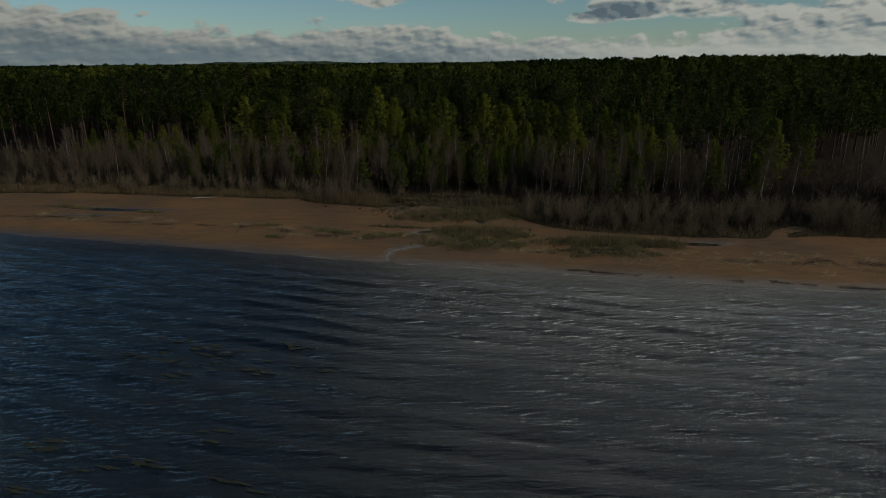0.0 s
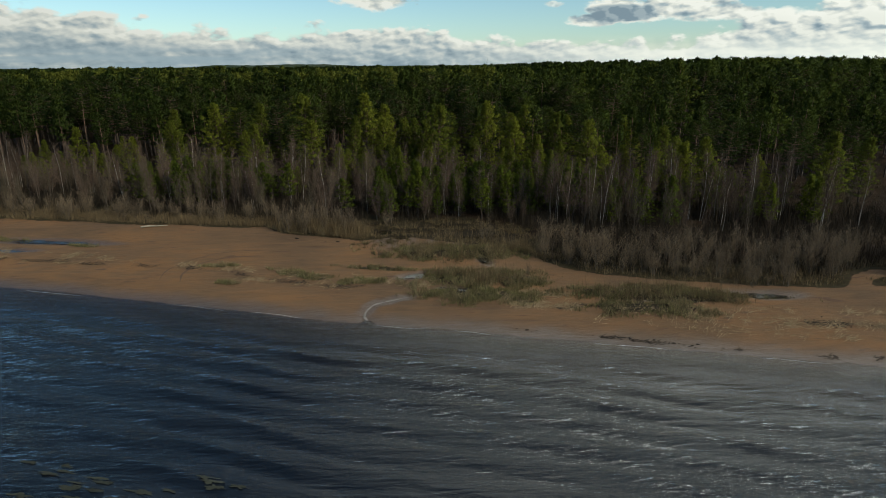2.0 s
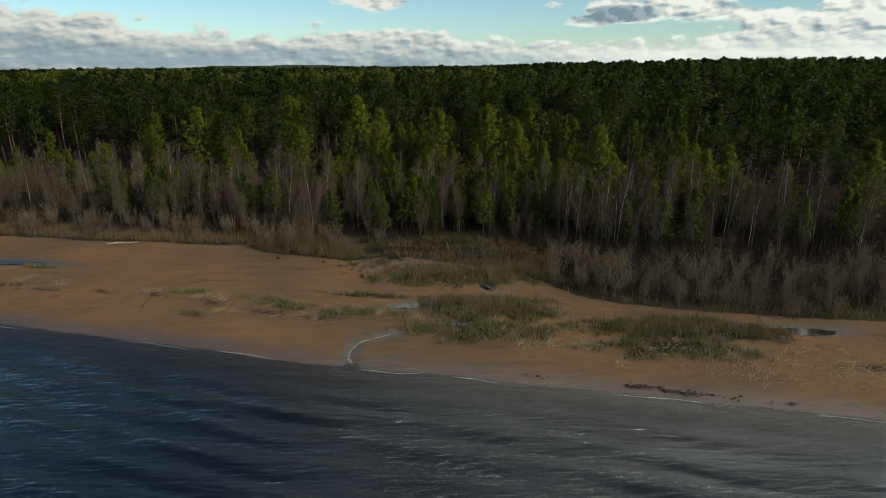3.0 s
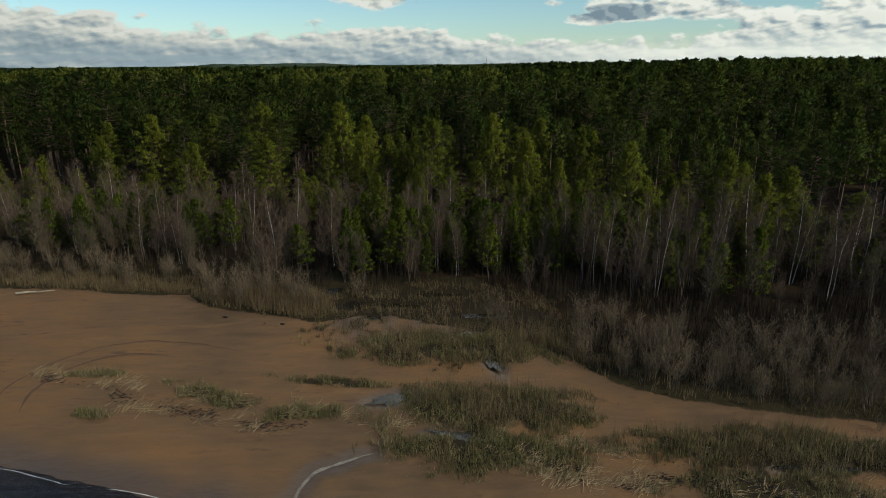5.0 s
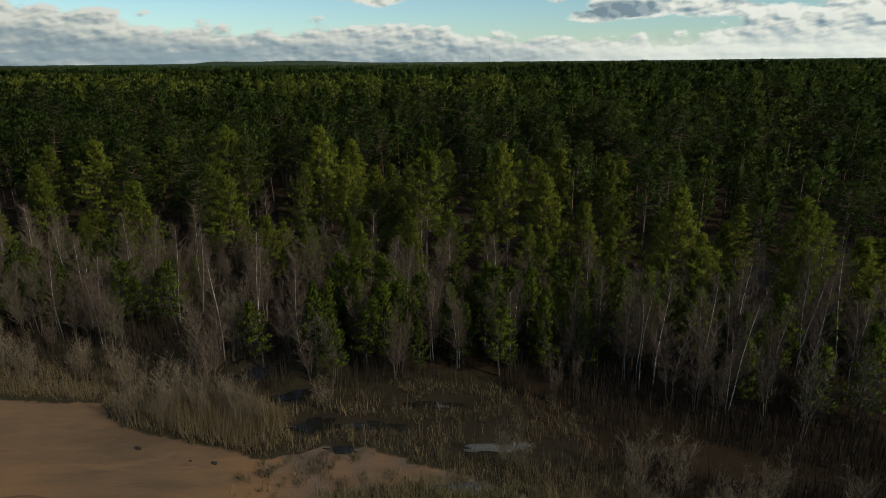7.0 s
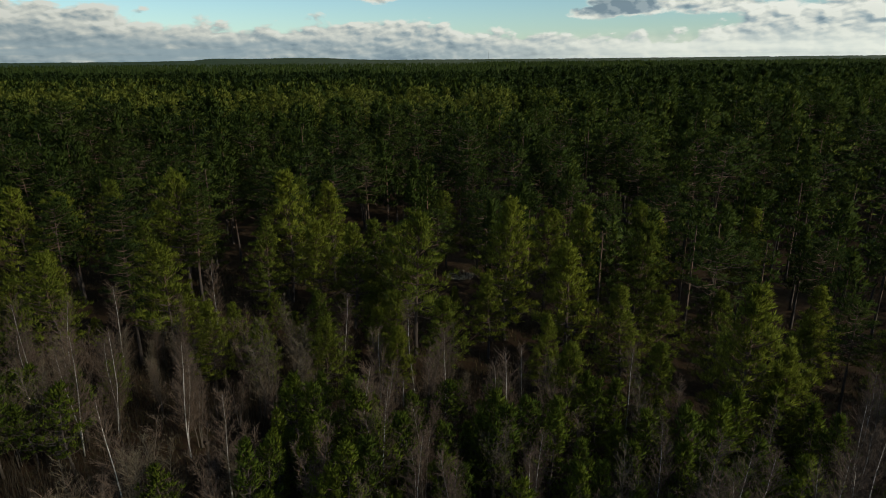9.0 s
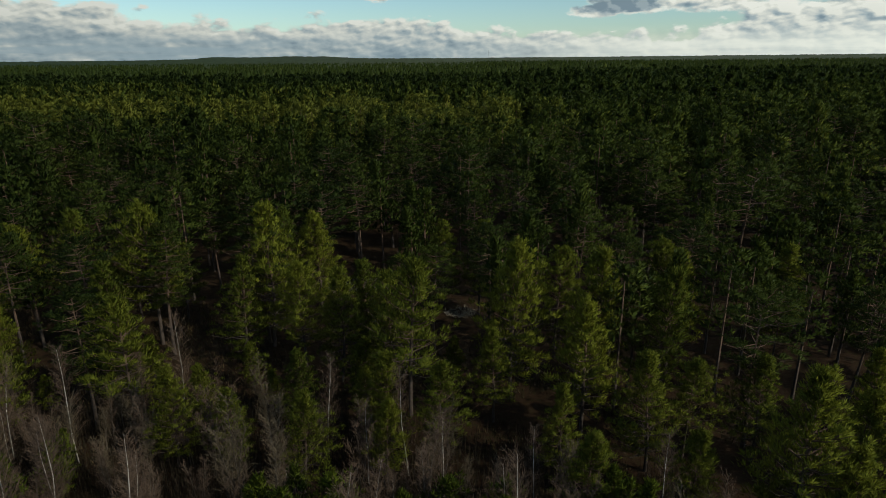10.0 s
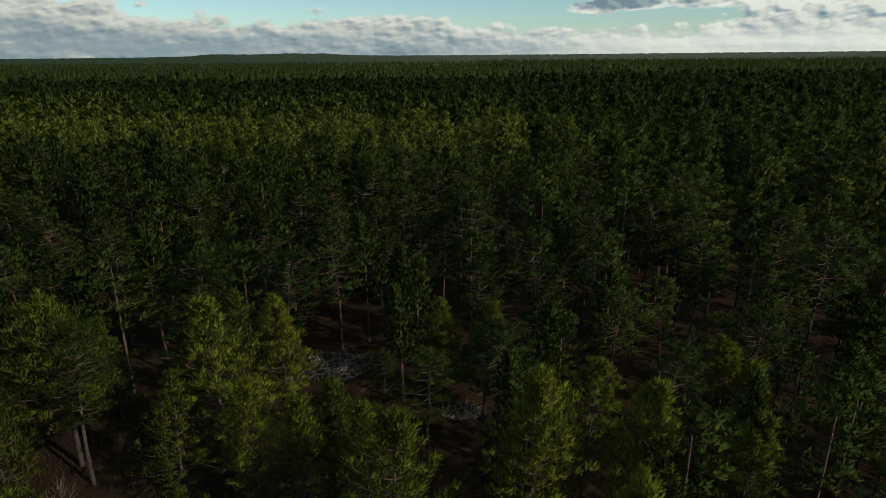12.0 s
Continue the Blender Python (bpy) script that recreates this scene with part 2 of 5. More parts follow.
def water_mat(t, deep=(0.004, 0.006, 0.009), tint=(0.62, 0.50, 0.34), ripple=1.0, rough=0.11):
    p = position(t)
    clear = t.add("ShaderNodeAttribute", attribute_name="clear").outputs["Fac"]
    r1 = t.noise(t.mapped(p, (0.30, 1.7, 1), rot=(0, 0, 0.2)), 1.0, 3, 0.55, distort=0.4)
    r2 = t.noise(t.mapped(p, (0.55, 1.9, 1), rot=(0, 0, 0.15)), 3.4, 6, 0.72, distort=0.3)
    gust = t.smooth(t.noise(t.mapped(p, (0.05, 0.12, 1), rot=(0, 0, 0.2)), 1.0, 3), 0.35, 0.65)
    h = t.math("MULTIPLY_ADD", t.math("MULTIPLY", r2, t.math("MULTIPLY_ADD", gust, 0.20, 0.20)), 1.0, t.math("MULTIPLY", r1, 0.80))
    nrm = bump(t, h, 0.20 * ripple)
    gloss = t.add("ShaderNodeBsdfGlossy")
    gloss.inputs["Roughness"].default_value = rough
    gloss.inputs["Color"].default_value = (0.95, 0.95, 0.95, 1)
    t.put(gloss.inputs["Normal"], nrm)
    see = t.add("ShaderNodeBsdfTransparent")
    see.inputs[0].default_value = (*tint, 1)
    body = t.add("ShaderNodeBsdfDiffuse")
    body.inputs[0].default_value = (*deep, 1)
    inner, outer = t.add("ShaderNodeMixShader"), t.add("ShaderNodeMixShader")
    t.put(inner.inputs[0], clear)
    t.put(inner.inputs[1], body.outputs[0])
    t.put(inner.inputs[2], see.outputs[0])
    f = t.add("ShaderNodeFresnel")
    f.inputs["IOR"].default_value = 1.33
    t.put(f.inputs["Normal"], nrm)
    t.put(outer.inputs[0], f.outputs[0])
    t.put(outer.inputs[1], inner.outputs[0])
    t.put(outer.inputs[2], gloss.outputs[0])
    return outer.outputs[0]


def needle_mat(dark, light, dry):
    def build(t):
        p = position(t)
        one = t.add("ShaderNodeObjectInfo").outputs["Random"]
        tone = t.add("ShaderNodeAttribute", attribute_name="tone").outputs["Fac"]
        isle = t.add("ShaderNodeNewGeometry").outputs["Random Per Island"]
        k = t.math("ADD", t.math("MULTIPLY", one, 0.35), t.math("MULTIPLY_ADD", isle, 0.35, t.math("MULTIPLY", tone, 0.5)))
        c = t.ramp(k, [(0.1, dark), (0.75, light), (1.0, dry)])
        c = t.mix(t.math("MULTIPLY", t.noise(p, 0.5, 3), 0.4), c, dark)
        b = principled(t, c, 0.75, spec=0.08)
        tr = t.add("ShaderNodeBsdfTranslucent")
        t.put(tr.inputs[0], c)
        m = t.add("ShaderNodeMixShader")
        m.inputs[0].default_value = 0.30
        t.put(m.inputs[1], b)
        t.put(m.inputs[2], tr.outputs[0])
        return m.outputs[0]
    return build


def stem_mat(stops, scale, stretch=1.0):
    def build(t):
        p = t.add("ShaderNodeTexCoord").outputs["Object"]
        one = t.add("ShaderNodeObjectInfo").outputs["Random"]
        n = t.noise(t.mapped(p, (1, 1, stretch)), scale, 5, 0.65)
        c = t.ramp(t.math("MULTIPLY_ADD", t.math("SUBTRACT", one, 0.5), 0.14, n), stops)
        return principled(t, c, 0.85, bump(t, n, 0.02), 0.2)
    return build


def pine_bark(t):
    p = t.add("ShaderNodeTexCoord").outputs["Object"]
    s = t.add("ShaderNodeSeparateXYZ")
    t.put(s.inputs[0], p)
    n = t.noise(t.mapped(p, (1, 1, 0.35)), 7, 5, 0.7)
    low = t.ramp(n, [(0.3, (0.025, 0.020, 0.016)), (0.7, (0.085, 0.066, 0.055))])
    high = t.ramp(n, [(0.3, (0.055, 0.034, 0.022)), (0.7, (0.135, 0.088, 0.060))])
    c = t.mix(t.smooth(t.math("MULTIPLY_ADD", n, 2.0, s.outputs[2]), 4.0, 8.0), low, high)
    return principled(t, c, 0.85, bump(t, n, 0.03), 0.2)


def blade_mat(stops):
    def build(t):
        isle = t.add("ShaderNodeNewGeometry").outputs["Random Per Island"]
        n = t.noise(position(t), 0.7, 3)
        c = t.ramp(t.math("MULTIPLY_ADD", n, 0.6, t.math("MULTIPLY", isle, 0.45)), stops)
        b = principled(t, c, 0.7, spec=0.2)
        tr = t.add("ShaderNodeBsdfTranslucent")
        t.put(tr.inputs[0], c)
        m = t.add("ShaderNodeMixShader")
        m.inputs[0].default_value = 0.25
        t.put(m.inputs[1], b)
        t.put(m.inputs[2], tr.outputs[0])
        return m.outputs[0]
    return build


M_GROUND = material("sand_and_soil", ground_mat)
M_SEA = material("sea_water", water_mat)
M_POOL = material("bog_water", lambda t: water_mat(t, (0.010, 0.009, 0.007), (0.4, 0.3, 0.2), 0.12, 0.06))
# sunlight is put into the young needles' greens, shade into grown and far ones
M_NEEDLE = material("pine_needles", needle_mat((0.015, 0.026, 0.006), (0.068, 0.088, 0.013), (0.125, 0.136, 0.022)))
M_YOUNG_LIT = material("young_needles_sunlit", needle_mat((0.046, 0.063, 0.009), (0.20, 0.212, 0.022), (0.275, 0.278, 0.034)))
# the last green here is the one painted for the forest's sunlit belt
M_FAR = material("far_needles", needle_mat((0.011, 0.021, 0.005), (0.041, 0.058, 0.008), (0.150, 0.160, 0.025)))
# young needles again, dimmed in colour for the shade among the saplings
M_SAPLING_SHADED = material("sapling_needles_shaded", needle_mat((0.034, 0.053, 0.007), (0.138, 0.162, 0.014), (0.20, 0.212, 0.020)))
M_BARK = material("pine_bark", pine_bark)
M_BIRCH = material("birch_bark", stem_mat([(0.36, (0.05, 0.045, 0.04)), (0.46, (0.20, 0.185, 0.16)), (0.66, (0.50, 0.47, 0.42))], 5.0, 2.2))
M_ALDER = material("alder_bark", stem_mat([(0.3, (0.034, 0.028, 0.021)), (0.7, (0.125, 0.102, 0.078))], 5.0, 0.5))
M_TWIG = material("birch_twigs", stem_mat([(0.3, (0.030, 0.020, 0.013)), (0.7, (0.135, 0.092, 0.064))], 3.0))
M_GREY_TWIG = material("grey_twigs", stem_mat([(0.3, (0.030, 0.023, 0.014)), (0.7, (0.125, 0.098, 0.062))], 3.0))
M_WILLOW = material("willow_twigs", stem_mat([(0.3, (0.052, 0.038, 0.023)), (0.7, (0.20, 0.148, 0.092))], 3.0))
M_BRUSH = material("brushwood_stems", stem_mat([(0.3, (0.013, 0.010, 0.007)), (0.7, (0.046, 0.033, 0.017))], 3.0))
M_REED = material("dry_reed", blade_mat([(0.15, (0.045, 0.031, 0.016)), (0.5, (0.125, 0.088, 0.046)), (0.8, (0.25, 0.185, 0.10))]))
M_GRASS = material("beach_grass", blade_mat([(0.15, (0.045, 0.040, 0.018)), (0.5, (0.135, 0.108, 0.054)), (0.8, (0.28, 0.22, 0.12))]))
M_SEDGE = material("green_sedge", blade_mat([(0.15, (0.042, 0.040, 0.015)), (0.5, (0.105, 0.098, 0.036)), (0.8, (0.22, 0.20, 0.085))]))
M_TUSSOCK = material("sedge_tussock", blade_mat([(0.15, (0.020, 0.016, 0.008)), (0.5, (0.076, 0.058, 0.028)), (0.8, (0.22, 0.165, 0.085))]))
M_STRAW = material("washed_up_straw", blade_mat([(0.15, (0.07, 0.048, 0.026)), (0.5, (0.19, 0.135, 0.072)), (0.8, (0.36, 0.27, 0.155))]))


# ---- numbers for the plan ----
def sstep(v, a, b):
    k = np.clip((np.asarray(v, float) - a) / (b - a), 0, 1)
    return k * k * (3 - 2 * k)


def vnoise(x, y, seed=0):
    """Smooth value noise, 0 to 1."""
    x, y = np.asarray(x, float), np.asarray(y, float)
    xi, yi = np.floor(x), np.floor(y)
    fx, fy = x - xi, y - yi
    fx, fy = fx * fx * (3 - 2 * fx), fy * fy * (3 - 2 * fy)

    def h(a, b):
        v = np.sin(a * 127.1 + b * 311.7 + seed * 74.7) * 43758.5453
        return v - np.floor(v)
    return (h(xi, yi) * (1 - fx) + h(xi + 1, yi) * fx) * (1 - fy) + (h(xi, yi + 1) * (1 - fx) + h(xi + 1, yi + 1) * fx) * fy


def fbm(x, y, seed=0, octaves=4):
    v, a, s = 0.0, 0.5, 1.0
    for i in range(octaves):
        v = v + a * vnoise(x * s, y * s, seed + i)
        a, s = a * 0.5, s * 2.03
    return v / 0.9375


SHORE = [(-4500, 600), (-300, 125), (-54, 70), (-31.3, 64.4), (-19.5, 61.35), (-9, 58.4), (0.3, 56.6), (9.3, 54.6), (17, 52.8), (27.3, 50.6), (38.5, 48.6), (300, 0), (4500, -500)]
VEG = [(-4500, 700), (-300, 150), (-70, 90), (-55, 88.8), (-32, 84.8), (-20.5, 82.9), (-18, 80.4), (-8.5, 77.9), (-5, 78.8), (1, 77), (6, 74), (9.5, 71.3), (11.4, 68.8), (15, 66.6), (22, 64.6), (33, 62.8), (42, 63), (60, 60), (300, 20), (4500, -400)]
WOOD = [(-4500, 760), (-300, 160), (-60, 98), (-35, 93), (-18, 90), (-8, 89), (4, 86), (10, 78), (14, 73), (30, 69), (60, 67), (300, 40), (4500, -300)]


def line(table, x):
    return np.interp(x, [p[0] for p in table], [p[1] for p in table])


def blob(x, y, cx, cy, rx, ry, turn=0.0):
    """1 at the middle of an ellipse, 0 on its rim, below 0 outside."""
    c, s = math.cos(turn), math.sin(turn)
    u, v = ((x - cx) * c + (y - cy) * s) / rx, (-(x - cx) * s + (y - cy) * c) / ry
    return 1 - np.sqrt(u * u + v * v)


def near_path(x, y, pts, width):
    """1 along a polyline, falling to 0 at its width."""
    best = np.full(np.shape(x), 1e9)
    for (ax, ay), (bx, by) in zip(pts, pts[1:]):
        dx, dy = bx - ax, by - ay
        k = np.clip(((x - ax) * dx + (y - ay) * dy) / (dx * dx + dy * dy), 0, 1)
        best = np.minimum(best, np.hypot(x - ax - k * dx, y - ay - k * dy))
    return 1 - sstep(best, width * 0.55, width)


# pools: centre, radii, turn
POOLS = [(2.3, 75.2, 1.5, 0.6, -0.1), (4.3, 71.6, 0.55, 1.8, 0.25), (-11.8, 87.3, 1.7, 1.2, 0.5), (-6.4, 80.9, 1.5, 1.0, 0.2), (27.2, 61.7, 3.0, 0.75, -0.08), (-2.0, 67.3, 1.7, 0.7, 0.3), (-44.0, 79.4, 6.5, 0.75, -0.14), (-47.5, 76.6, 3.5, 0.5, -0.1),
         (-4.4, 78.6, 1.2, 0.4, -0.2), (-2.6, 80.8, 2.4, 0.6, -0.1), (4.4, 78.6, 2.6, 0.5, 0.1), (-8.6, 84.2, 2.0, 0.7, 0.4), (0.4, 83.0, 2.4, 0.5, 0.0), (2.0, 63.4, 1.8, 0.45, -0.2), (19.5, 60.4, 2.6, 0.3, -0.05)]
# grass patches on the sand: centre, radii, turn
PATCHES = [(1.8, 73.4, 8.6, 2.4, -0.04), (3.7, 65.9, 6.0, 2.7, -0.05), (3.0, 62.0, 5.2, 2.0, -0.12), (19.0, 61.6, 9.2, 2.1, -0.12), (17.0, 58.7, 5.2, 1.6, -0.12), (-22.0, 70.6, 2.0, 0.65, -0.05), (-13.0, 67.8, 4.0, 0.8, -0.42), (-7.6, 65.8, 2.6, 0.8, 0.1),
           (-6.2, 69.3, 5.0, 0.55, -0.16), (-39.0, 77.6, 3.2, 0.5, -0.2), (-52, 81, 5.0, 0.6, -0.2), (-19.5, 66.0, 1.3, 0.5, -0.2)]
BEACH_PATH = [(34, 60), (36.8, 63.4), (38.2, 65.0), (40.4, 66.0)]
TRACKS = [([(-15.5, 106), (-16.6, 110), (-18.6, 118), (-18.0, 126), (-8, 130)], 2.6), ([(2.7, 115), (3.3, 121), (5.0, 128), (8.8, 137), (10.6, 147), (11, 152)], 2.4), ([(-6, 124), (-4.4, 129), (-3.0, 136)], 1.9),
          ([(-70, 154), (-33, 150.6), (-2, 150.4), (10, 148.5), (30, 149), (70, 152)], 1.8), ([(-25, 112), (-17, 116), (-8, 119), (3, 120)], 1.5)]
ALGAE = [(-18.9, 40.0), (-21.7, 37.9), (-18.9, 36.8), (-17.2, 35.8), (-13.9, 36.6), (-12.2, 35.3), (-18.4, 34.5), (-15.6, 37.8), (-14.2, 38.0), (-10.9, 39.0), (-8.5, 36.1), (-17.2, 39.0), (-15.7, 25.5), (-18.1, 25.7), (-21.2, 27.4), (-12.7, 28.3), (-9.8, 24.2), (-20.9, 24.3)]
STREAM = [(-2.6, 62.2), (-3.6, 61.9), (-4.3, 61.3), (-5.1, 61.2), (-5.7, 60.6), (-5.8, 59.9), (-6.2, 59.4), (-6.0, 58.6), (-5.6, 58.1), (-5.4, 57.4)]


def shore_dist(x, y):
    return (y - line(SHORE, x)) * 0.972


def ground_z(x, y):
    x, y = np.asarray(x, float), np.asarray(y, float)
    d = shore_dist(x, y) + 0.5 * (fbm(x * 0.25, y * 0.25, 5) - 0.5)
    z = np.where(d < 0, np.maximum(d * 0.065, -2.6), 0.66 * (1 - np.exp(-np.maximum(d, 0) / 4.0)) + 0.45 * sstep(d, 8, 24))
    z = z + 0.8 * sstep(y, 96, 140) + sstep(d, 0.5, 4) * 0.16 * (fbm(x * 0.22, y * 0.30, 2) - 0.5) + sstep(y, 100, 130) * 1.2 * (fbm(x * 0.03, y * 0.03, 8) - 0.5)
    z = z + 0.7 * sstep(x, 38, 75) * sstep(y, 84, 110)
    z = z + sstep(d, 1, 3) * 0.05 * (fbm(x * 1.3, y * 1.3, 12) - 0.5)
    for cx, cy, rx, ry, turn in POOLS:
        z = z - 0.22 * sstep(blob(x, y, cx, cy, rx * 1.5, ry * 1.5, turn), 0.0, 0.6)
    for p in PATCHES[:5]:
        z = z + 0.22 * sstep(blob(x, y, *p), 0.0, 0.45)
    return z - 0.10 * near_path(x, y, STREAM, 0.55)


def sandy(x, y):
    """Where a path keeps the ground bare."""
    v = near_path(x, y, BEACH_PATH, 1.0)
    for pts, width in TRACKS:
        v = np.maximum(v, 0.40 * near_path(x, y, pts, width * 0.75))
    return v


def green_mask(x, y):
    jag = 1.8 * (fbm(x * 0.22, y * 0.22, 31) - 0.5)
    v = sstep(y - line(VEG, x) + jag, -0.5, 0.6)
    for p in PATCHES:
        v = np.maximum(v, 0.72 * sstep(blob(x, y, *p) + 1.1 * (fbm(x * 0.8, y * 0.8, 14) - 0.5), -0.15, 0.55))
    return v * (1 - sandy(x, y))


# ---- mesh helpers ----
def mesh_of(name, verts, faces, mat, smooth=False):
    me = bpy.data.meshes.new(name)
    verts, faces = np.asarray(verts, np.float32), np.asarray(faces, np.int32)
    n, k = faces.shape
    me.vertices.add(len(verts))
    me.vertices.foreach_set("co", verts.ravel())
    me.loops.add(n * k)
    me.loops.foreach_set("vertex_index", faces.ravel())
    me.polygons.add(n)
    me.polygons.foreach_set("loop_start", np.arange(0, n * k, k, dtype=np.int32))
    me.update(calc_edges=True)
    me.validate()
    if smooth:
        me.polygons.foreach_set("use_smooth", np.ones(len(me.polygons), bool))
    me.materials.append(mat)
    return me


def part(name, me, parent, label=""):
    ob = new(name, me)
    ob.parent = parent
    return tagged(ob, label)


def scalar(me, name, values):
    me.attributes.new(name, "FLOAT", "POINT").data.foreach_set("value", np.asarray(values, np.float32))


def sheet(xs, ys):
    """A grid of quads over two rising rows of numbers."""
    gx, gy = np.meshgrid(xs, ys)
    i = np.arange(len(xs) * len(ys)).reshape(len(ys), len(xs))
    faces = np.stack([i[:-1, :-1], i[:-1, 1:], i[1:, 1:], i[1:, :-1]], -1).reshape(-1, 4)
    return gx.ravel(), gy.ravel(), faces


def spread(lo, hi, step, far, growth=1.16):
    """Even steps between lo and hi, growing ones out to far on both sides."""
    out, s, v = [], step, hi
    while v < far:
        s *= growth
        v += s
        out.append(min(v, far))
    left, s, v = [], step, lo
    while v > -far:
        s *= growth
        v -= s
        left.append(max(v, -far))
    return np.array(sorted(left) + list(np.arange(lo, hi + step / 2, step)) + out)


# ---- ground and water ----
gx, gy, gf = sheet(spread(-62, 50, 0.46, 4700), spread(44, 98, 0.44, 4700))
gz = ground_z(gx, gy)
me = mesh_of("ground", np.stack([gx, gy, gz], 1), gf, M_GROUND, True)
zone = np.zeros((len(gx), 4), np.float32)
zone[:, 0] = sstep(gy - line(WOOD, gx) + 5 * (fbm(gx * 0.15, gy * 0.15, 3) - 0.5), -1.5, 1.5) * (1 - sandy(gx, gy))
zone[:, 1] = green_mask(gx, gy)
gd = shore_dist(gx, gy) + 1.2 * (fbm(gx * 0.5, gy * 0.5, 21) - 0.5)
wet = 1 - sstep(gd, 0.2, 2.6)
for p in POOLS:
    wet = np.maximum(wet, sstep(blob(gx, gy, p[0], p[1], p[2] * 1.7, p[3] * 1.9, p[4]), 0, 0.4))
wet = np.maximum(wet, 0.9 * sstep(blob(gx, gy, 0.5, 79.0, 12.0, 7.5, -0.12), 0, 0.35) * sstep(fbm(gx * 0.5, gy * 0.5, 73), 0.78, 0.50))
zone[:, 2] = np.maximum(wet, near_path(gx, gy, STREAM, 0.9))
zone[:, 3] = 1
me.color_attributes.new("zone", "FLOAT_COLOR", "POINT").data.foreach_set("color", zone.ravel())
tagged(new("ground", me), "orange-brown sand beach rising to dark forest soil", "ground", kind="structure")


def swell(x, y):
    d = shore_dist(x, y)
    jig = 2.4 * (fbm(x * 0.05, y * 0.05, 41) - 0.5) + 0.9 * (fbm(x * 0.16, y * 0.16, 42) - 0.5)
    amp = sstep(-d, 0.0, 6.0) * 0.085 * (0.30 + fbm(x * 0.08, y * 0.12, 43) * 1.3)
    k = 2 * math.pi / 2.2
    a = np.sin(k * (d + jig)) + 0.45 * np.sin(k * 1.83 * (d * 0.96 + x * 0.12 + jig * 0.7)) + 0.3 * np.sin(k * 0.55 * (d - x * 0.3 + jig))
    return amp * a


wx, wy, wf = sheet(spread(-60, 48, 0.42, 4700), spread(8, 72, 0.32, 4700, 1.25))
keep = shore_dist(wx, wy) < 1.5
wz = np.where(np.abs(wx) + np.abs(wy - 40) < 140, swell(wx, wy), 0) + 0.0
ok = keep[wf].any(axis=1)
me = mesh_of("sea", np.stack([wx, wy, wz], 1), wf[ok], M_SEA, True)
depth = np.maximum(0, -ground_z(wx, wy))
scalar(me, "clear", np.exp(-depth * 3.6))
tagged(new("sea", me), "dark rippled sea water with low swell running to the beach", "water", kind="structure")

for cx, cy, rx, ry, turn in POOLS:
    ang = np.linspace(0, 2 * math.pi, 56, endpoint=False)
    rr = 0.82 + 0.9 * (fbm(np.cos(ang) * 1.6 + cx, np.sin(ang) * 1.6 + cy, 6) - 0.5) + 0.10 * np.sin(ang * 5 + cy) + 0.05 * np.sin(ang * 11 + cx)
    px, py = rx * rr * np.cos(ang), ry * rr * np.sin(ang)
    c, s = math.cos(turn), math.sin(turn)
    x, y = np.append(cx + px * c - py * s, cx), np.append(cy + px * s + py * c, cy)
    level = float(ground_z(np.array([cx]), np.array([cy]))[0]) + 0.10
    me = mesh_of("pool", np.stack([x, y, np.full(57, level)], 1), [(i, (i + 1) % 56, 56) for i in range(56)], M_POOL)
    scalar(me, "clear", np.full(57, 0.25))
    tagged(new("pool", me), "still shallow pool of dark water in the sand", "pool", group="pools behind the beach", kind="structure")


# ---- trees ----
def tube(points, radii, sides, verts, faces):
    """Adds a tapered tube along points; quads."""
    base = len(verts)
    for i, p in enumerate(points):
        q = points[min(i + 1, len(points) - 1)] - points[max(i - 1, 0)]
        a = q.orthogonal().normalized()
        b = q.cross(a).normalized()
        for j in range(sides):
            k = 2 * math.pi * j / sides
            verts.append(p + (a * math.cos(k) + b * math.sin(k)) * radii[i])
    for i in range(len(points) - 1):
        for j in range(sides):
            faces.append((base + i * sides + j, base + i * sides + (j + 1) % sides, base + (i + 1) * sides + (j + 1) % sides, base + (i + 1) * sides + j))


def blade(root, tip, width, rnd, verts, faces):
    side = (tip - root).cross(Vector((rnd.uniform(-1, 1), rnd.uniform(-1, 1), rnd.uniform(-1, 1)))).normalized() * width
    n = len(verts)
    verts += [root - side * 0.5, root + side * 0.5, tip]
    faces.append((n, n + 1, n + 2))


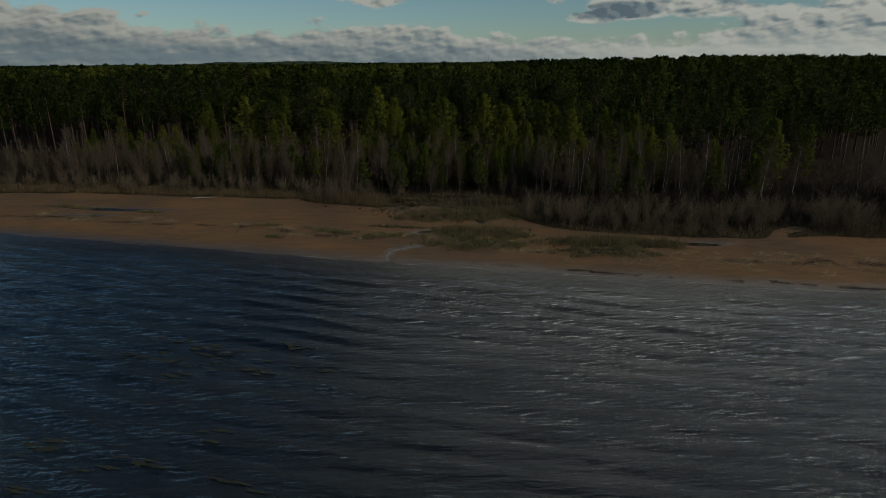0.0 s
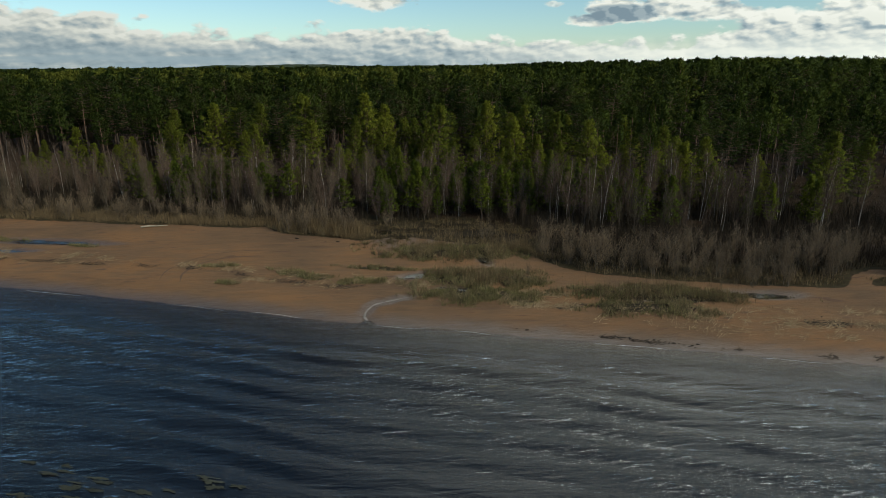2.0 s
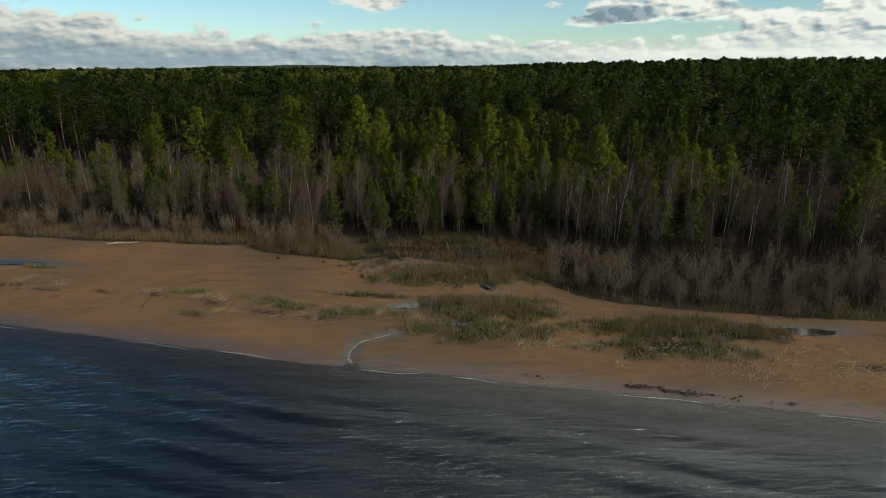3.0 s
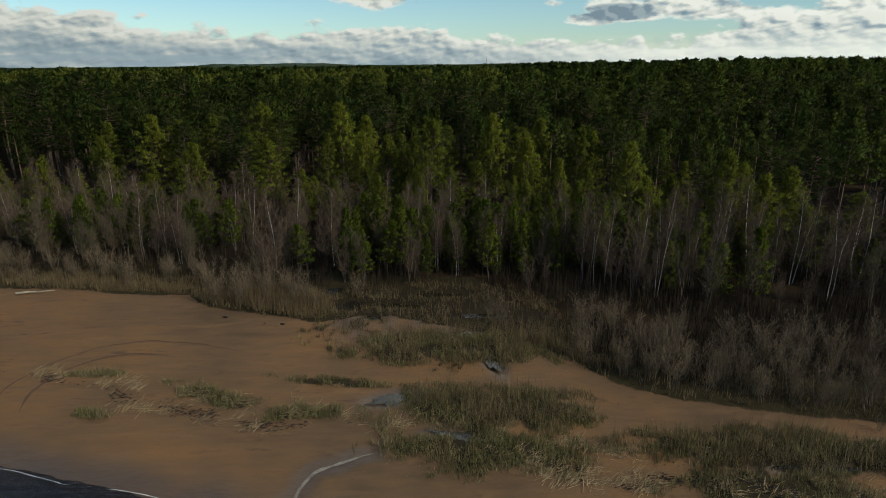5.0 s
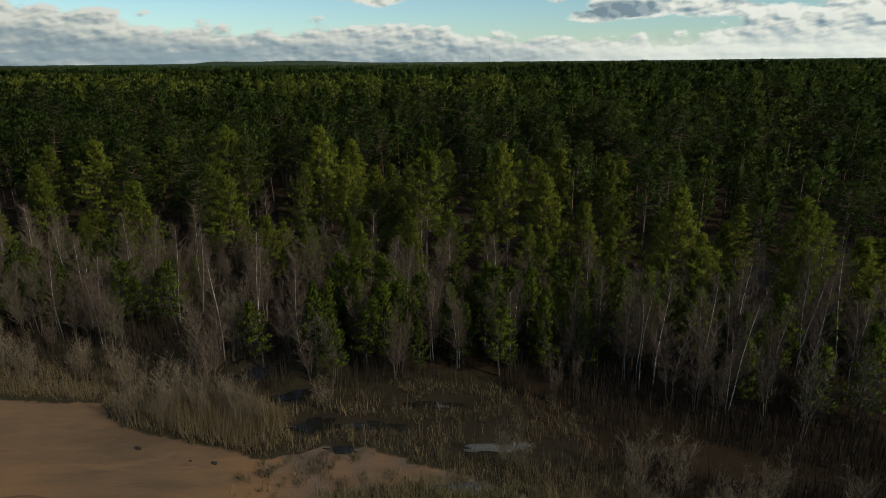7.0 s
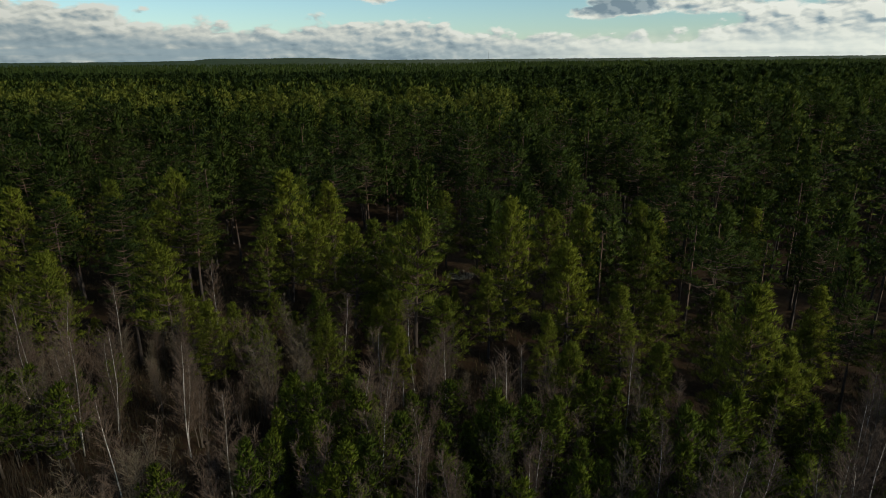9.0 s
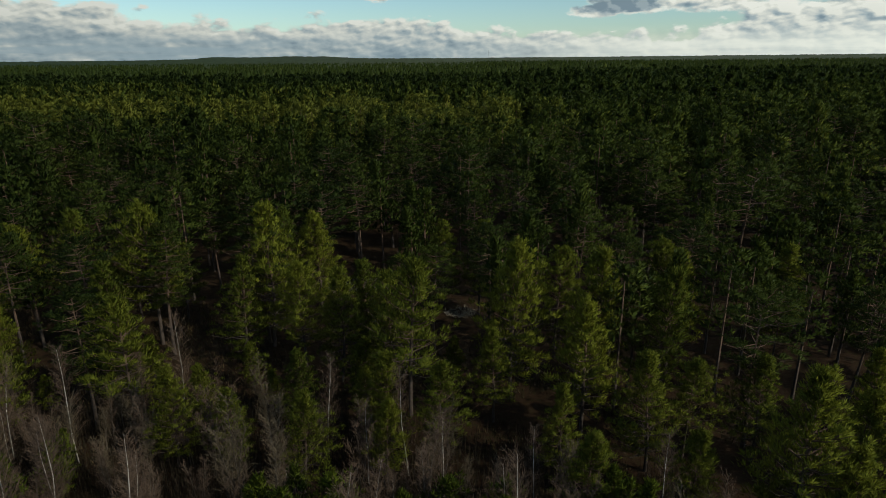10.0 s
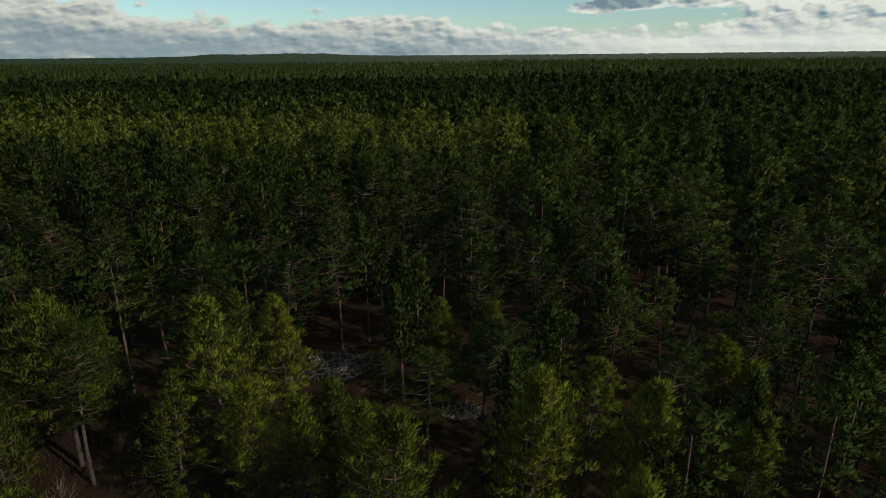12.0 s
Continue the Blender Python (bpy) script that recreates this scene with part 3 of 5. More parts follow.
def pine_meshes(rnd, height, bare, spread_at, young, puffs=4.0, blades=36, size=0.62, whorl=0.52, sides=7, needle=0.26, bw=0.15, grain=0.60):
    """Trunk with limbs, and the needles in rounded clumps along the limbs, of a Scots pine."""
    tv, tf = [], []
    lean = Vector((rnd.uniform(-0.4, 0.4), rnd.uniform(-0.4, 0.4), 0))
    bend = rnd.uniform(-0.25, 0.25)
    spine = []
    for i in range(9):
        u = i / 8
        spine.append(Vector((lean.x * u * u + bend * math.sin(u * 5), lean.y * u * u + bend * math.cos(u * 4) - bend, height * u)))
    spine[0].z = -0.3
    thick = 0.0125 * height + 0.02
    tube(spine, [thick * (1 - 0.92 * i / 8) for i in range(9)], sides, tv, tf)

    def at(u):
        k = min(max(u, 0), 0.9999) * 8
        i = int(k)
        return spine[i].lerp(spine[i + 1], k - i)

    def profile(c):
        """The crown's radius, from its foot (0) to its top (1)."""
        if young:
            return spread_at * max(0.0, 1 - c) ** 0.85 * min(1, 0.52 + c * 2.8) + 0.18
        return spread_at * math.sqrt(max(0.03, 1 - c ** 2.2)) * min(1, 0.45 + c * 1.8)

    heavy = rnd.uniform(0, 6.28)
    spots, radii, ways = [], [], []
    z = bare * height
    turn = rnd.uniform(0, 6)
    while z < height * 0.97:
        c = max(0.0, (z / height - bare) / (1 - bare))
        reach = profile(c)
        level = rnd.uniform(0.80, 1.12)
        for b in range(rnd.choice((3, 4, 4)) if not young else 5):
            if rnd.random() < (0.06 if young else 0.16):
                continue
            turn += 2.4 + rnd.uniform(-0.4, 0.4)
            r = reach * level * rnd.uniform(0.66, 1.14) * (1 + 0.20 * math.cos(turn - heavy))
            rise = (0.18 + 0.80 * c if young else -0.02 + 0.62 * c * c) + rnd.uniform(-0.16, 0.16)
            root = at(z / height)
            way = Vector((math.cos(turn), math.sin(turn), rise)).normalized()
            mid, tip = root + way * r * 0.55 + Vector((0, 0, -0.05 * r)), root + way * r + Vector((0, 0, 0.10 * r))
            tube([root, mid, tip], [thick * 0.30 * (1 - 0.6 * c) + 0.008, thick * 0.16 + 0.006, 0.006], 3, tv, tf)
            count = max(1, int(puffs * (0.45 + 0.75 * r / spread_at) + rnd.random()))
            for q in range(count):
                k = (0.30 if young else 0.42) + (0.70 if young else 0.58) * (q + rnd.random()) / count
                p = mid.lerp(tip, (k - 0.5) * 2) if k > 0.5 else root.lerp(mid, k * 2)
                side = Vector((-way.y, way.x, 0)) * rnd.uniform(-0.36, 0.36) * r * k
                spots.append(p + side + Vector((0, 0, rnd.uniform(0.0, 0.16) + (0.10 * r * rnd.random()))))
                radii.append(size * rnd.uniform(0.70, 1.25) * (1 - 0.35 * c))
                ways.append(way)
        z += whorl * rnd.uniform(0.75, 1.25) * (1 - 0.35 * c)
    for q in range(3):
        spots.append(spine[-1] - Vector((0, 0, (0.1 + 0.28 * q) * (1.0 if young else 0.7))))
        radii.append(size * (0.34 + 0.14 * q))
        ways.append(Vector((0, 0, 1)))
    return tv, tf, needles(np.array(spots), np.array(radii), np.array(ways), np.array([tuple(p) for p in spine]), spread_at, young, blades, needle, bw, grain, rnd.randrange(10 ** 6))


def needles(spots, radii, ways, spine, reach, young, blades, needle, bw, grain, seed):
    """Bristling clumps: in each one, blades that stand out from its middle and up. Their normals follow the clump and the crown."""
    r = np.random.RandomState(seed)
    m = len(spots)

    def unit(v):
        return v / np.maximum(np.linalg.norm(v, axis=-1, keepdims=True), 1e-6)
    d = unit(r.normal(0, 1, (m, blades, 3)))
    d[..., 2] = np.where(d[..., 2] < -0.30, -d[..., 2], d[..., 2])
    flat = np.array([1.0, 1.0, 0.75 if young else 0.55])
    root = spots[:, None] + d * flat * (radii[:, None, None] * r.uniform(0.15, 0.80, (m, blades, 1)))
    axis = unit(d * flat + 0.45 * ways[:, None] + np.array([0, 0, 0.75 if young else 0.40]) + r.normal(0, 0.18, (m, blades, 3)))
    length = needle * r.uniform(0.7, 1.35, (m, blades, 1))
    tip = root + axis * length
    side = unit(np.cross(axis, r.normal(0, 1, (m, blades, 3)))) * length * bw
    v = np.stack([root - side, root + side, tip], 2).reshape(-1, 3)
    foot = np.stack([np.interp(root[..., 2], spine[:, 2], spine[:, 0]), np.interp(root[..., 2], spine[:, 2], spine[:, 1])], -1)
    out = np.zeros_like(root)
    out[..., :2] = (root[..., :2] - foot) / reach
    n = unit(grain * d + 0.75 * out + np.array([0, 0, 0.40]) + r.normal(0, 0.16, (m, blades, 3)))
    g = np.cross(root + side - (root - side), tip - (root - side))
    f = np.arange(m * blades * 3, dtype=np.int32).reshape(-1, 3)
    turn = (g * n).sum(-1).ravel() < 0
    f[turn] = f[turn][:, [0, 2, 1]]
    return v.astype(np.float32), f, np.repeat(n.reshape(-1, 3), 3, axis=0).astype(np.float32)


def crown_mesh(name, v, f, n, mat):
    me = mesh_of(name, v, f, mat, True)
    me.normals_split_custom_set_from_vertices(n)
    return me


def v3(vs):
    return np.array([tuple(v) for v in vs], np.float32)


def pine_thing(name, label, rnd, mat, **shape):
    tv, tf, crown = pine_meshes(rnd, **shape)
    root = tagged(new(name), label, "pine tree")
    part("trunk", mesh_of("pine_trunk", v3(tv), tf, M_BARK, True), root, "grey-brown trunk turning orange higher up")
    part("crown", crown_mesh("pine_crown", *crown, mat), root, "dense green needles in upward shoots")
    return root


def bare_meshes(rnd, height, stems, sweep, branchy, twig_len, twig_w=0.022):
    """Stems and fine twigs of a leafless tree or shrub."""
    tv, tf, wv, wf = [], [], [], []
    for s in range(stems):
        h = height * (1 if s == 0 else rnd.uniform(0.6, 0.95))
        a = rnd.uniform(0, 6.28)
        out = sweep * rnd.uniform(0.4, 1.1) * (1 if stems > 1 else 0.5)
        foot = Vector((math.cos(a), math.sin(a), 0)) * (0.12 * min(stems - 1, 4) * rnd.random())
        pts = [foot + Vector((math.cos(a) * out * u ** 1.4 * h + 0.12 * math.sin(u * 5 + s), math.sin(a) * out * u ** 1.4 * h + 0.10 * math.cos(u * 6 + s * 2) - 0.10, h * u)) for u in (0, 0.25, 0.5, 0.75, 1.0)]
        pts[0].z = -0.2
        th = (0.0056 if stems < 3 else 0.0072) * h + 0.008
        tube(pts, [th, th * 0.82, th * 0.6, th * 0.36, 0.006], 5 if stems == 1 else 3, tv, tf)
        n = int(branchy * h)
        for i in range(n):
            u = 0.22 + 0.77 * (i + rnd.random()) / n
            k = min(u * 4, 3.999)
            p = pts[int(k)].lerp(pts[int(k) + 1], k - int(k))
            a2 = rnd.uniform(0, 6.28)
            ln = twig_len * (1.25 - 0.75 * u) * rnd.uniform(0.6, 1.3)
            d = Vector((math.cos(a2) * 0.75, math.sin(a2) * 0.75, rnd.uniform(0.6, 1.3))).normalized()
            e = p + d * ln
            blade(p, e, twig_w * 1.3, rnd, wv, wf)
            for j in range(5):
                q = p.lerp(e, rnd.uniform(0.25, 0.95))
                d2 = (d + Vector((rnd.uniform(-0.8, 0.8), rnd.uniform(-0.8, 0.8), rnd.uniform(-0.2, 0.7)))).normalized()
                f = q + d2 * ln * rnd.uniform(0.3, 0.6)
                blade(q, f, twig_w * 0.8, rnd, wv, wf)
                blade(q.lerp(f, 0.4), q.lerp(f, 0.4) + (d2 + Vector((rnd.uniform(-0.7, 0.7), rnd.uniform(-0.7, 0.7), rnd.uniform(-0.4, 0.4)))) * ln * 0.28, twig_w * 0.6, rnd, wv, wf)
    return tv, tf, wv, wf


def bare_thing(name, label, category, rnd, bark, twig, **shape):
    tv, tf, wv, wf = bare_meshes(rnd, **shape)
    root = tagged(new(name), label, category)
    part("trunk", mesh_of(name + "_trunk", v3(tv), tf, bark, True), root)
    part("crown", mesh_of(name + "_crown", v3(wv), wf, twig), root, "fine leafless twigs")
    return root


rnd = random.Random(7)


def stand(ob, x, y, scale=1.0, tall=1.0, turn=None, lean=0.0):
    z = float(ground_z(np.array([x]), np.array([y]))[0])
    return Matrix.Translation((x, y, z)) @ pose(0, 0, 0, lean * rnd.uniform(-1, 1), lean * rnd.uniform(-1, 1), rnd.uniform(0, 360) if turn is None else turn).to_3x3().to_4x4() @ Matrix.Diagonal((scale, scale, scale * tall, 1))


class Kind:
    """A few prototypes of one kind, each of which is used once as it is and then copied."""

    def __init__(self, protos, heights, group):
        self.protos, self.heights, self.used, self.group = protos, heights, set(), group
        for ob in protos:
            tagged(ob, group=group)

    def place(self, x, y, height, which=None, lean=0.0, wide=1.0):
        i = rnd.randrange(len(self.protos)) if which is None else which
        ob, s = self.protos[i], height / self.heights[i]
        m = stand(ob, x, y, s * wide, 1 / wide, lean=lean)
        if i in self.used:
            return copy_thing(ob, m)
        self.used.add(i)
        ob.matrix_basis = m
        return ob


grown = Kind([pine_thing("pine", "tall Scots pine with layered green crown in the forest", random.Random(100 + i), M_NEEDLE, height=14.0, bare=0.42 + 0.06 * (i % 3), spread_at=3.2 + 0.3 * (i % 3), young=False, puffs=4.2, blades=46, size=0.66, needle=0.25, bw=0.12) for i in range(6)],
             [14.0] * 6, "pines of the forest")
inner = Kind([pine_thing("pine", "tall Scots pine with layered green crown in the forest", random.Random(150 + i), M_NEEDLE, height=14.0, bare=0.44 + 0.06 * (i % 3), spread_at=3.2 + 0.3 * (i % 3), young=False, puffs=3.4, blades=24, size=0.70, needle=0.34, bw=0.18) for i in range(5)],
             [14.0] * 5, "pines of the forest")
conical = Kind([pine_thing("young_pine", "bright green young pine with upright shoots, sunlight put into its colour", random.Random(200 + i), M_YOUNG_LIT, height=11.0, bare=0.10 + 0.06 * i, spread_at=3.5 + 0.4 * (i % 2), young=True, puffs=3.8, blades=40, size=0.54, whorl=0.50, needle=0.25, bw=0.12) for i in range(4)],
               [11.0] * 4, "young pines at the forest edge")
low = Kind([pine_thing("young_pine", "bright green young pine with upright shoots, sunlight put into its colour", random.Random(250 + i), M_YOUNG_LIT, height=11.0, bare=0.10 + 0.06 * i, spread_at=3.5 + 0.4 * (i % 2), young=True, puffs=3.0, blades=20, size=0.58, whorl=0.58, needle=0.36, bw=0.18) for i in range(3)],
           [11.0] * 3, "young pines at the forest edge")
sapling = Kind([pine_thing("sapling_pine", "slender green pine sapling above the brushwood", random.Random(300 + i), M_SAPLING_SHADED, height=6.0, bare=0.26 - 0.08 * i, spread_at=1.75, young=True, puffs=1.9, blades=20, size=0.38, whorl=0.40, needle=0.23, bw=0.16) for i in range(3)],
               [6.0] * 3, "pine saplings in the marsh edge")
birch = Kind([bare_thing("birch", "leafless birch with white trunk and reddish twigs", "birch tree", random.Random(400 + i), M_BIRCH, M_TWIG, height=9.0, stems=1 + i % 2, sweep=0.10, branchy=13, twig_len=1.45, twig_w=0.027) for i in range(4)],
             [9.0] * 4, "birches behind the beach")
alder = Kind([bare_thing("alder", "leafless grey-brown alder with several thin stems", "alder tree", random.Random(500 + i), M_ALDER, M_GREY_TWIG if i % 2 else M_TWIG, height=7.0, stems=3, sweep=0.17, branchy=9, twig_len=1.15, twig_w=0.030) for i in range(5)],
             [7.0] * 5, "alders behind the beach")
shrub = Kind([bare_thing("willow_shrub", "leafless many-stemmed grey-brown willow shrub", "shrub", random.Random(600 + i), M_ALDER, M_WILLOW, height=3.6, stems=7, sweep=0.30, branchy=7, twig_len=0.85, twig_w=0.017) for i in range(4)],
             [3.6] * 4, "willow shrubs along the beach")

# pines whose places are known: x, y, height of the top
TALL = [(-13.7, 119.7, 12.6), (-33.6, 116, 12.0), (-27, 115.9, 12.2), (-21.5, 117.6, 12.4), (32.2, 109.7, 12.2), (16.2, 111.6, 12.6), (-7.4, 134.7, 13.5), (22.0, 104.7, 13.6), (37.5, 101.5, 13.5), (40.4, 98.0, 13.7), (46.7, 93.5, 13.3), (-22.5, 107.0, 11.2),
        (23.5, 120.4, 14.2), (32.0, 127.8, 15.2), (16.1, 116.7, 13.7), (-10.9, 129.4, 13.0), (28.5, 98.7, 11.6), (17, 138.2, 14), (23.1, 142, 14.5), (31.7, 134.5, 15), (25.2, 134.6, 14.5), (-28.7, 137.4, 13.5), (-16.5, 142.9, 14), (5.5, 131, 12.8)]
CONES = [(7.1, 110.6, 12.9), (-0.4, 108.2, 12.9), (11.3, 105.6, 11.0), (13.3, 111.4, 12.4), (-23.4, 119.5, 12.6), (-13.2, 119, 12.5), (-6.1, 113, 9.4), (-4.2, 115.3, 9.6), (11.4, 116.4, 9.8), (21.1, 119, 9.6), (21.6, 115.9, 9.4), (-2.4, 113, 9.2), (31.1, 118.9, 9.6),
         (-10.8, 102, 7.4), (-1.7, 103.9, 7.6), (1.7, 102.6, 7.4), (5.5, 107.5, 8.6), (21.8, 103.1, 7.5), (28.9, 103, 8.0), (17.6, 109.6, 10.8), (19.6, 95.9, 10.6), (9.3, 96.0, 8.6), (-15, 102.8, 7.2), (-6.4, 100.4, 7.0), (15, 96.9, 7.2), (5.5, 125.5, 11), (2.1, 128, 10.5)]
SAPLINGS = [(-5.2, 90.6, 6.2), (-0.8, 91.2, 6.4), (4.9, 92.8, 6.8), (7.6, 91.0, 6.3), (13.5, 88.8, 6.2), (9.6, 87.7, 6.0), (-6.7, 89.3, 5.9), (-3.0, 90.5, 6.0), (-33.1, 100.1, 6.4), (-26.8, 97.2, 6.2), (-11.6, 88.1, 5.8), (17.7, 87.5, 6.0), (21.2, 85.1, 6.0), (-33.5, 97.4, 6.1), (1.9, 89.1, 6.0), (11.2, 86.5, 5.6)]
taken = []


def free(x, y, gap):
    return all((x - a) ** 2 + (y - b) ** 2 > gap * gap for a, b in taken)


def clear_of_paths(x, y):
    ax, ay = np.array([x]), np.array([y])
    return float(sandy(ax, ay)[0]) < 0.05 and blob(ax, ay, -6.5, 132.5, 5.5, 4.0)[0] < 0


for x, y, h in TALL:
    taken.append((x, y))
    (grown if y < 124 else inner).place(x, y, h - 0.8, lean=2)
for x, y, h in CONES:
    taken.append((x, y))
    conical.place(x, y, h - 0.7, lean=1.5)
for x, y, h in SAPLINGS:
    taken.append((x, y))
    sapling.place(x, y, h - 0.6, lean=3)


def pine_edge(x):
    return float(np.interp(x, [-120, -60, -35, -15, 0, 12, 22, 40, 60, 120], [120, 110, 107, 106, 101, 97, 92, 88, 84, 80]))


def pine_height(x, y):
    return 10.8 + 4.2 * float(sstep(y, 112, 165)) + 1.0 * float(sstep(x, 30, 60)) * float(sstep(y, 84, 105)) + 1.2 * (float(vnoise(x * 0.05, y * 0.05, 9)) - 0.5)


# low young pines in front of the stand
for i in range(120):
    x = rnd.uniform(-66, 52)
    y = pine_edge(x) + rnd.uniform(-1, 9)
    if free(x, y, 2.6) and clear_of_paths(x, y):
        taken.append((x, y))
        (conical if y < 108 else low).place(x, y, rnd.uniform(4.5, 9.5), lean=2)

# a close group of pines beside the clearing, sunlight put into their colour
for i in range(70):
    x, y = rnd.uniform(-48, -9), rnd.uniform(107, 126)
    if y > pine_edge(x) and free(x, y, 3.0) and clear_of_paths(x, y):
        taken.append((x, y))
        conical.place(x, y, rnd.uniform(8.0, 12.0), lean=2)

# the rest of the near stand, thinning out at its edge
n = 0
tries = 0
while n < 190 and tries < 20000:
    tries += 1
    y = 88 + 76 * rnd.random() ** 0.85
    x = rnd.uniform(-0.80, 0.80) * (y - 25) + 2
    if y < pine_edge(x) or not free(x, y, 4.4 if y < 124 else 3.6) or not clear_of_paths(x, y):
        continue
    taken.append((x, y))
    n += 1
    h = pine_height(x, y) * rnd.uniform(0.80, 1.08)
    if y < pine_edge(x) + 16 and rnd.random() < 0.85:
        (conical if y < 112 else low).place(x, y, h * rnd.uniform(0.55, 0.95), lean=2)
    else:
        (grown if y < 124 else inner).place(x, y, h, lean=2.5)


def joined(name, protos, places, mat, label, category):
    """Many copies of plain triangle meshes, joined into one."""
    vs, fs, ns, ts, base = [], [], [], [], 0
    for x, y, z, s, tall, turn, which, k in places:
        v, f, n = protos[which]
        c, q = math.cos(turn), math.sin(turn)
        vs.append(np.stack([(v[:, 0] * c - v[:, 1] * q) * s + x, (v[:, 0] * q + v[:, 1] * c) * s + y, v[:, 2] * s * tall + z], 1))
        if n is not None:
            ns.append(np.stack([n[:, 0] * c - n[:, 1] * q, n[:, 0] * q + n[:, 1] * c, n[:, 2]], 1))
        fs.append(f + base)
        ts.append(np.full(len(v), k))
        base += len(v)
    vs, fs = np.concatenate(vs), np.concatenate(fs)
    me = crown_mesh(name, vs, fs, np.concatenate(ns), mat) if ns else mesh_of(name, vs, fs, mat)
    scalar(me, "tone", np.concatenate(ts))
    return tagged(new(name, me), label, category, kind="stuff")


def light_pine(seed, puffs, blades, size, whorl, needle, bw, young=False):
    return pine_meshes(random.Random(seed), height=14.0, bare=0.36 if young else 0.48, spread_at=2.9 if young else 3.3, young=young, puffs=puffs, blades=blades, size=size, whorl=whorl, sides=3, needle=needle, bw=bw, grain=0.35)[2]


def bare_trunk(height, r):
    v = np.array([(r * math.cos(a), r * math.sin(a), -0.3) for a in (0, 2.1, 4.2)] + [(r * 0.3 * math.cos(a), r * 0.3 * math.sin(a), height) for a in (0, 2.1, 4.2)], np.float32)
    f = np.array([(0, 1, 4), (0, 4, 3), (1, 2, 5), (1, 5, 4), (2, 0, 3), (2, 3, 5)], np.int32)
    return v, f, None


def sunlit_belt(x, y):
    """A broad belt across the forest where sunlight is painted as lighter, yellower needles."""
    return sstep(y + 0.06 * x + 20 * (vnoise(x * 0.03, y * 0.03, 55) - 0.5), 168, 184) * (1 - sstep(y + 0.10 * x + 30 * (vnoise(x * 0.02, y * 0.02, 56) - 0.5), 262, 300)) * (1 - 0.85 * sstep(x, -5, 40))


def scatter(y0, y1, step, seed, jitter=0.45):
    """A jittered lattice over the part of the forest that can be seen."""
    r = np.random.RandomState(seed)
    out = []
    for y in np.arange(y0, y1, step):
        half = 0.80 * (y - 20) + 12
        xs = np.arange(-half, half, step)
        out.append(np.stack([xs + r.uniform(-jitter, jitter, len(xs)) * step, np.full(len(xs), y) + r.uniform(-jitter, jitter, len(xs)) * step], 1))
    return np.concatenate(out)


def forest(name, y0, y1, step, protos, mat, seed, label, skip=0.0, trunk=True):
    r = random.Random(seed)
    pts = scatter(y0, y1, step, seed)
    z = ground_z(pts[:, 0], pts[:, 1])
    places, trunks = [], []
    for (x, y), g in zip(pts, z):
        if y < pine_edge(x) + 11 or r.random() < skip or (y < 185 and (not free(x, y, 2.6) or not clear_of_paths(x, y))):
            continue
        h = pine_height(x, y) * r.uniform(0.86, 1.10)
        # tone: random spread, painted sunlight inside the belt, a little darker far off
        k = 0.05 + 0.38 * float(vnoise(x * 0.02, y * 0.02, 77)) + r.uniform(-0.2, 0.2) + 0.80 * float(sunlit_belt(x, y)) - 0.12 * float(sstep(y, 290, 380))
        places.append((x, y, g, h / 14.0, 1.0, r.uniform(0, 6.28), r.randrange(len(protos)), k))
        trunks.append((x, y, g, 1.0, h * 0.9 / 12, 0.0, 0, 0.5))
    joined(name, protos, places, mat, label, "forest")
    if trunk:
        joined(name + "_trunks", [bare_trunk(12, 0.16)], trunks, M_BARK, "grey-brown trunks of the pine forest", "tree trunks")


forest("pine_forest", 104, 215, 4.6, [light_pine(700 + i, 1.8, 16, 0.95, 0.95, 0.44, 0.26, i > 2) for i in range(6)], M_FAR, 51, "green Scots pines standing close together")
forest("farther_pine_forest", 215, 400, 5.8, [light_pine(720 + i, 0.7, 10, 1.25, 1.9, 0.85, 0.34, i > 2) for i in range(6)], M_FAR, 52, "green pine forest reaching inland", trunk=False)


def spike(seed):
    """A rough, pointed crown of few faces."""
    r = random.Random(seed)
    rings = [[Vector((math.cos(j * 1.047 + i) * q * r.uniform(0.7, 1.2), math.sin(j * 1.047 + i) * q * r.uniform(0.7, 1.2), z + r.uniform(-0.4, 0.4))) for j in range(6)] for i, (q, z) in enumerate(((1.6, 6.5), (2.5, 9.0), (1.4, 11.4), (0.15, 14.2)))]
    v, f = [], []
    for lo, hi in zip(rings, rings[1:]):
        for j in range(6):
            for tri in ((lo[j], lo[(j + 1) % 6], hi[(j + 1) % 6]), (lo[j], hi[(j + 1) % 6], hi[j])):
                f.append((len(v), len(v) + 1, len(v) + 2))
                v.extend(tri)
    v, f = v3(v), np.array(f, np.int32)
    n = v - np.array([0, 0, 9.0], np.float32)
    n[:, 2] = 1.0 + 0.25 * n[:, 2]
    n /= np.linalg.norm(n, axis=1, keepdims=True)
    g = np.cross(v[f[:, 1]] - v[f[:, 0]], v[f[:, 2]] - v[f[:, 0]])
    turn = (g * n[f[:, 0]]).sum(1) < 0
    f[turn] = f[turn][:, [0, 2, 1]]
    return v, f, n


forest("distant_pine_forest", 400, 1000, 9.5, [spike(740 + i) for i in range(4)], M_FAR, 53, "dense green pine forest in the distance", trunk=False)

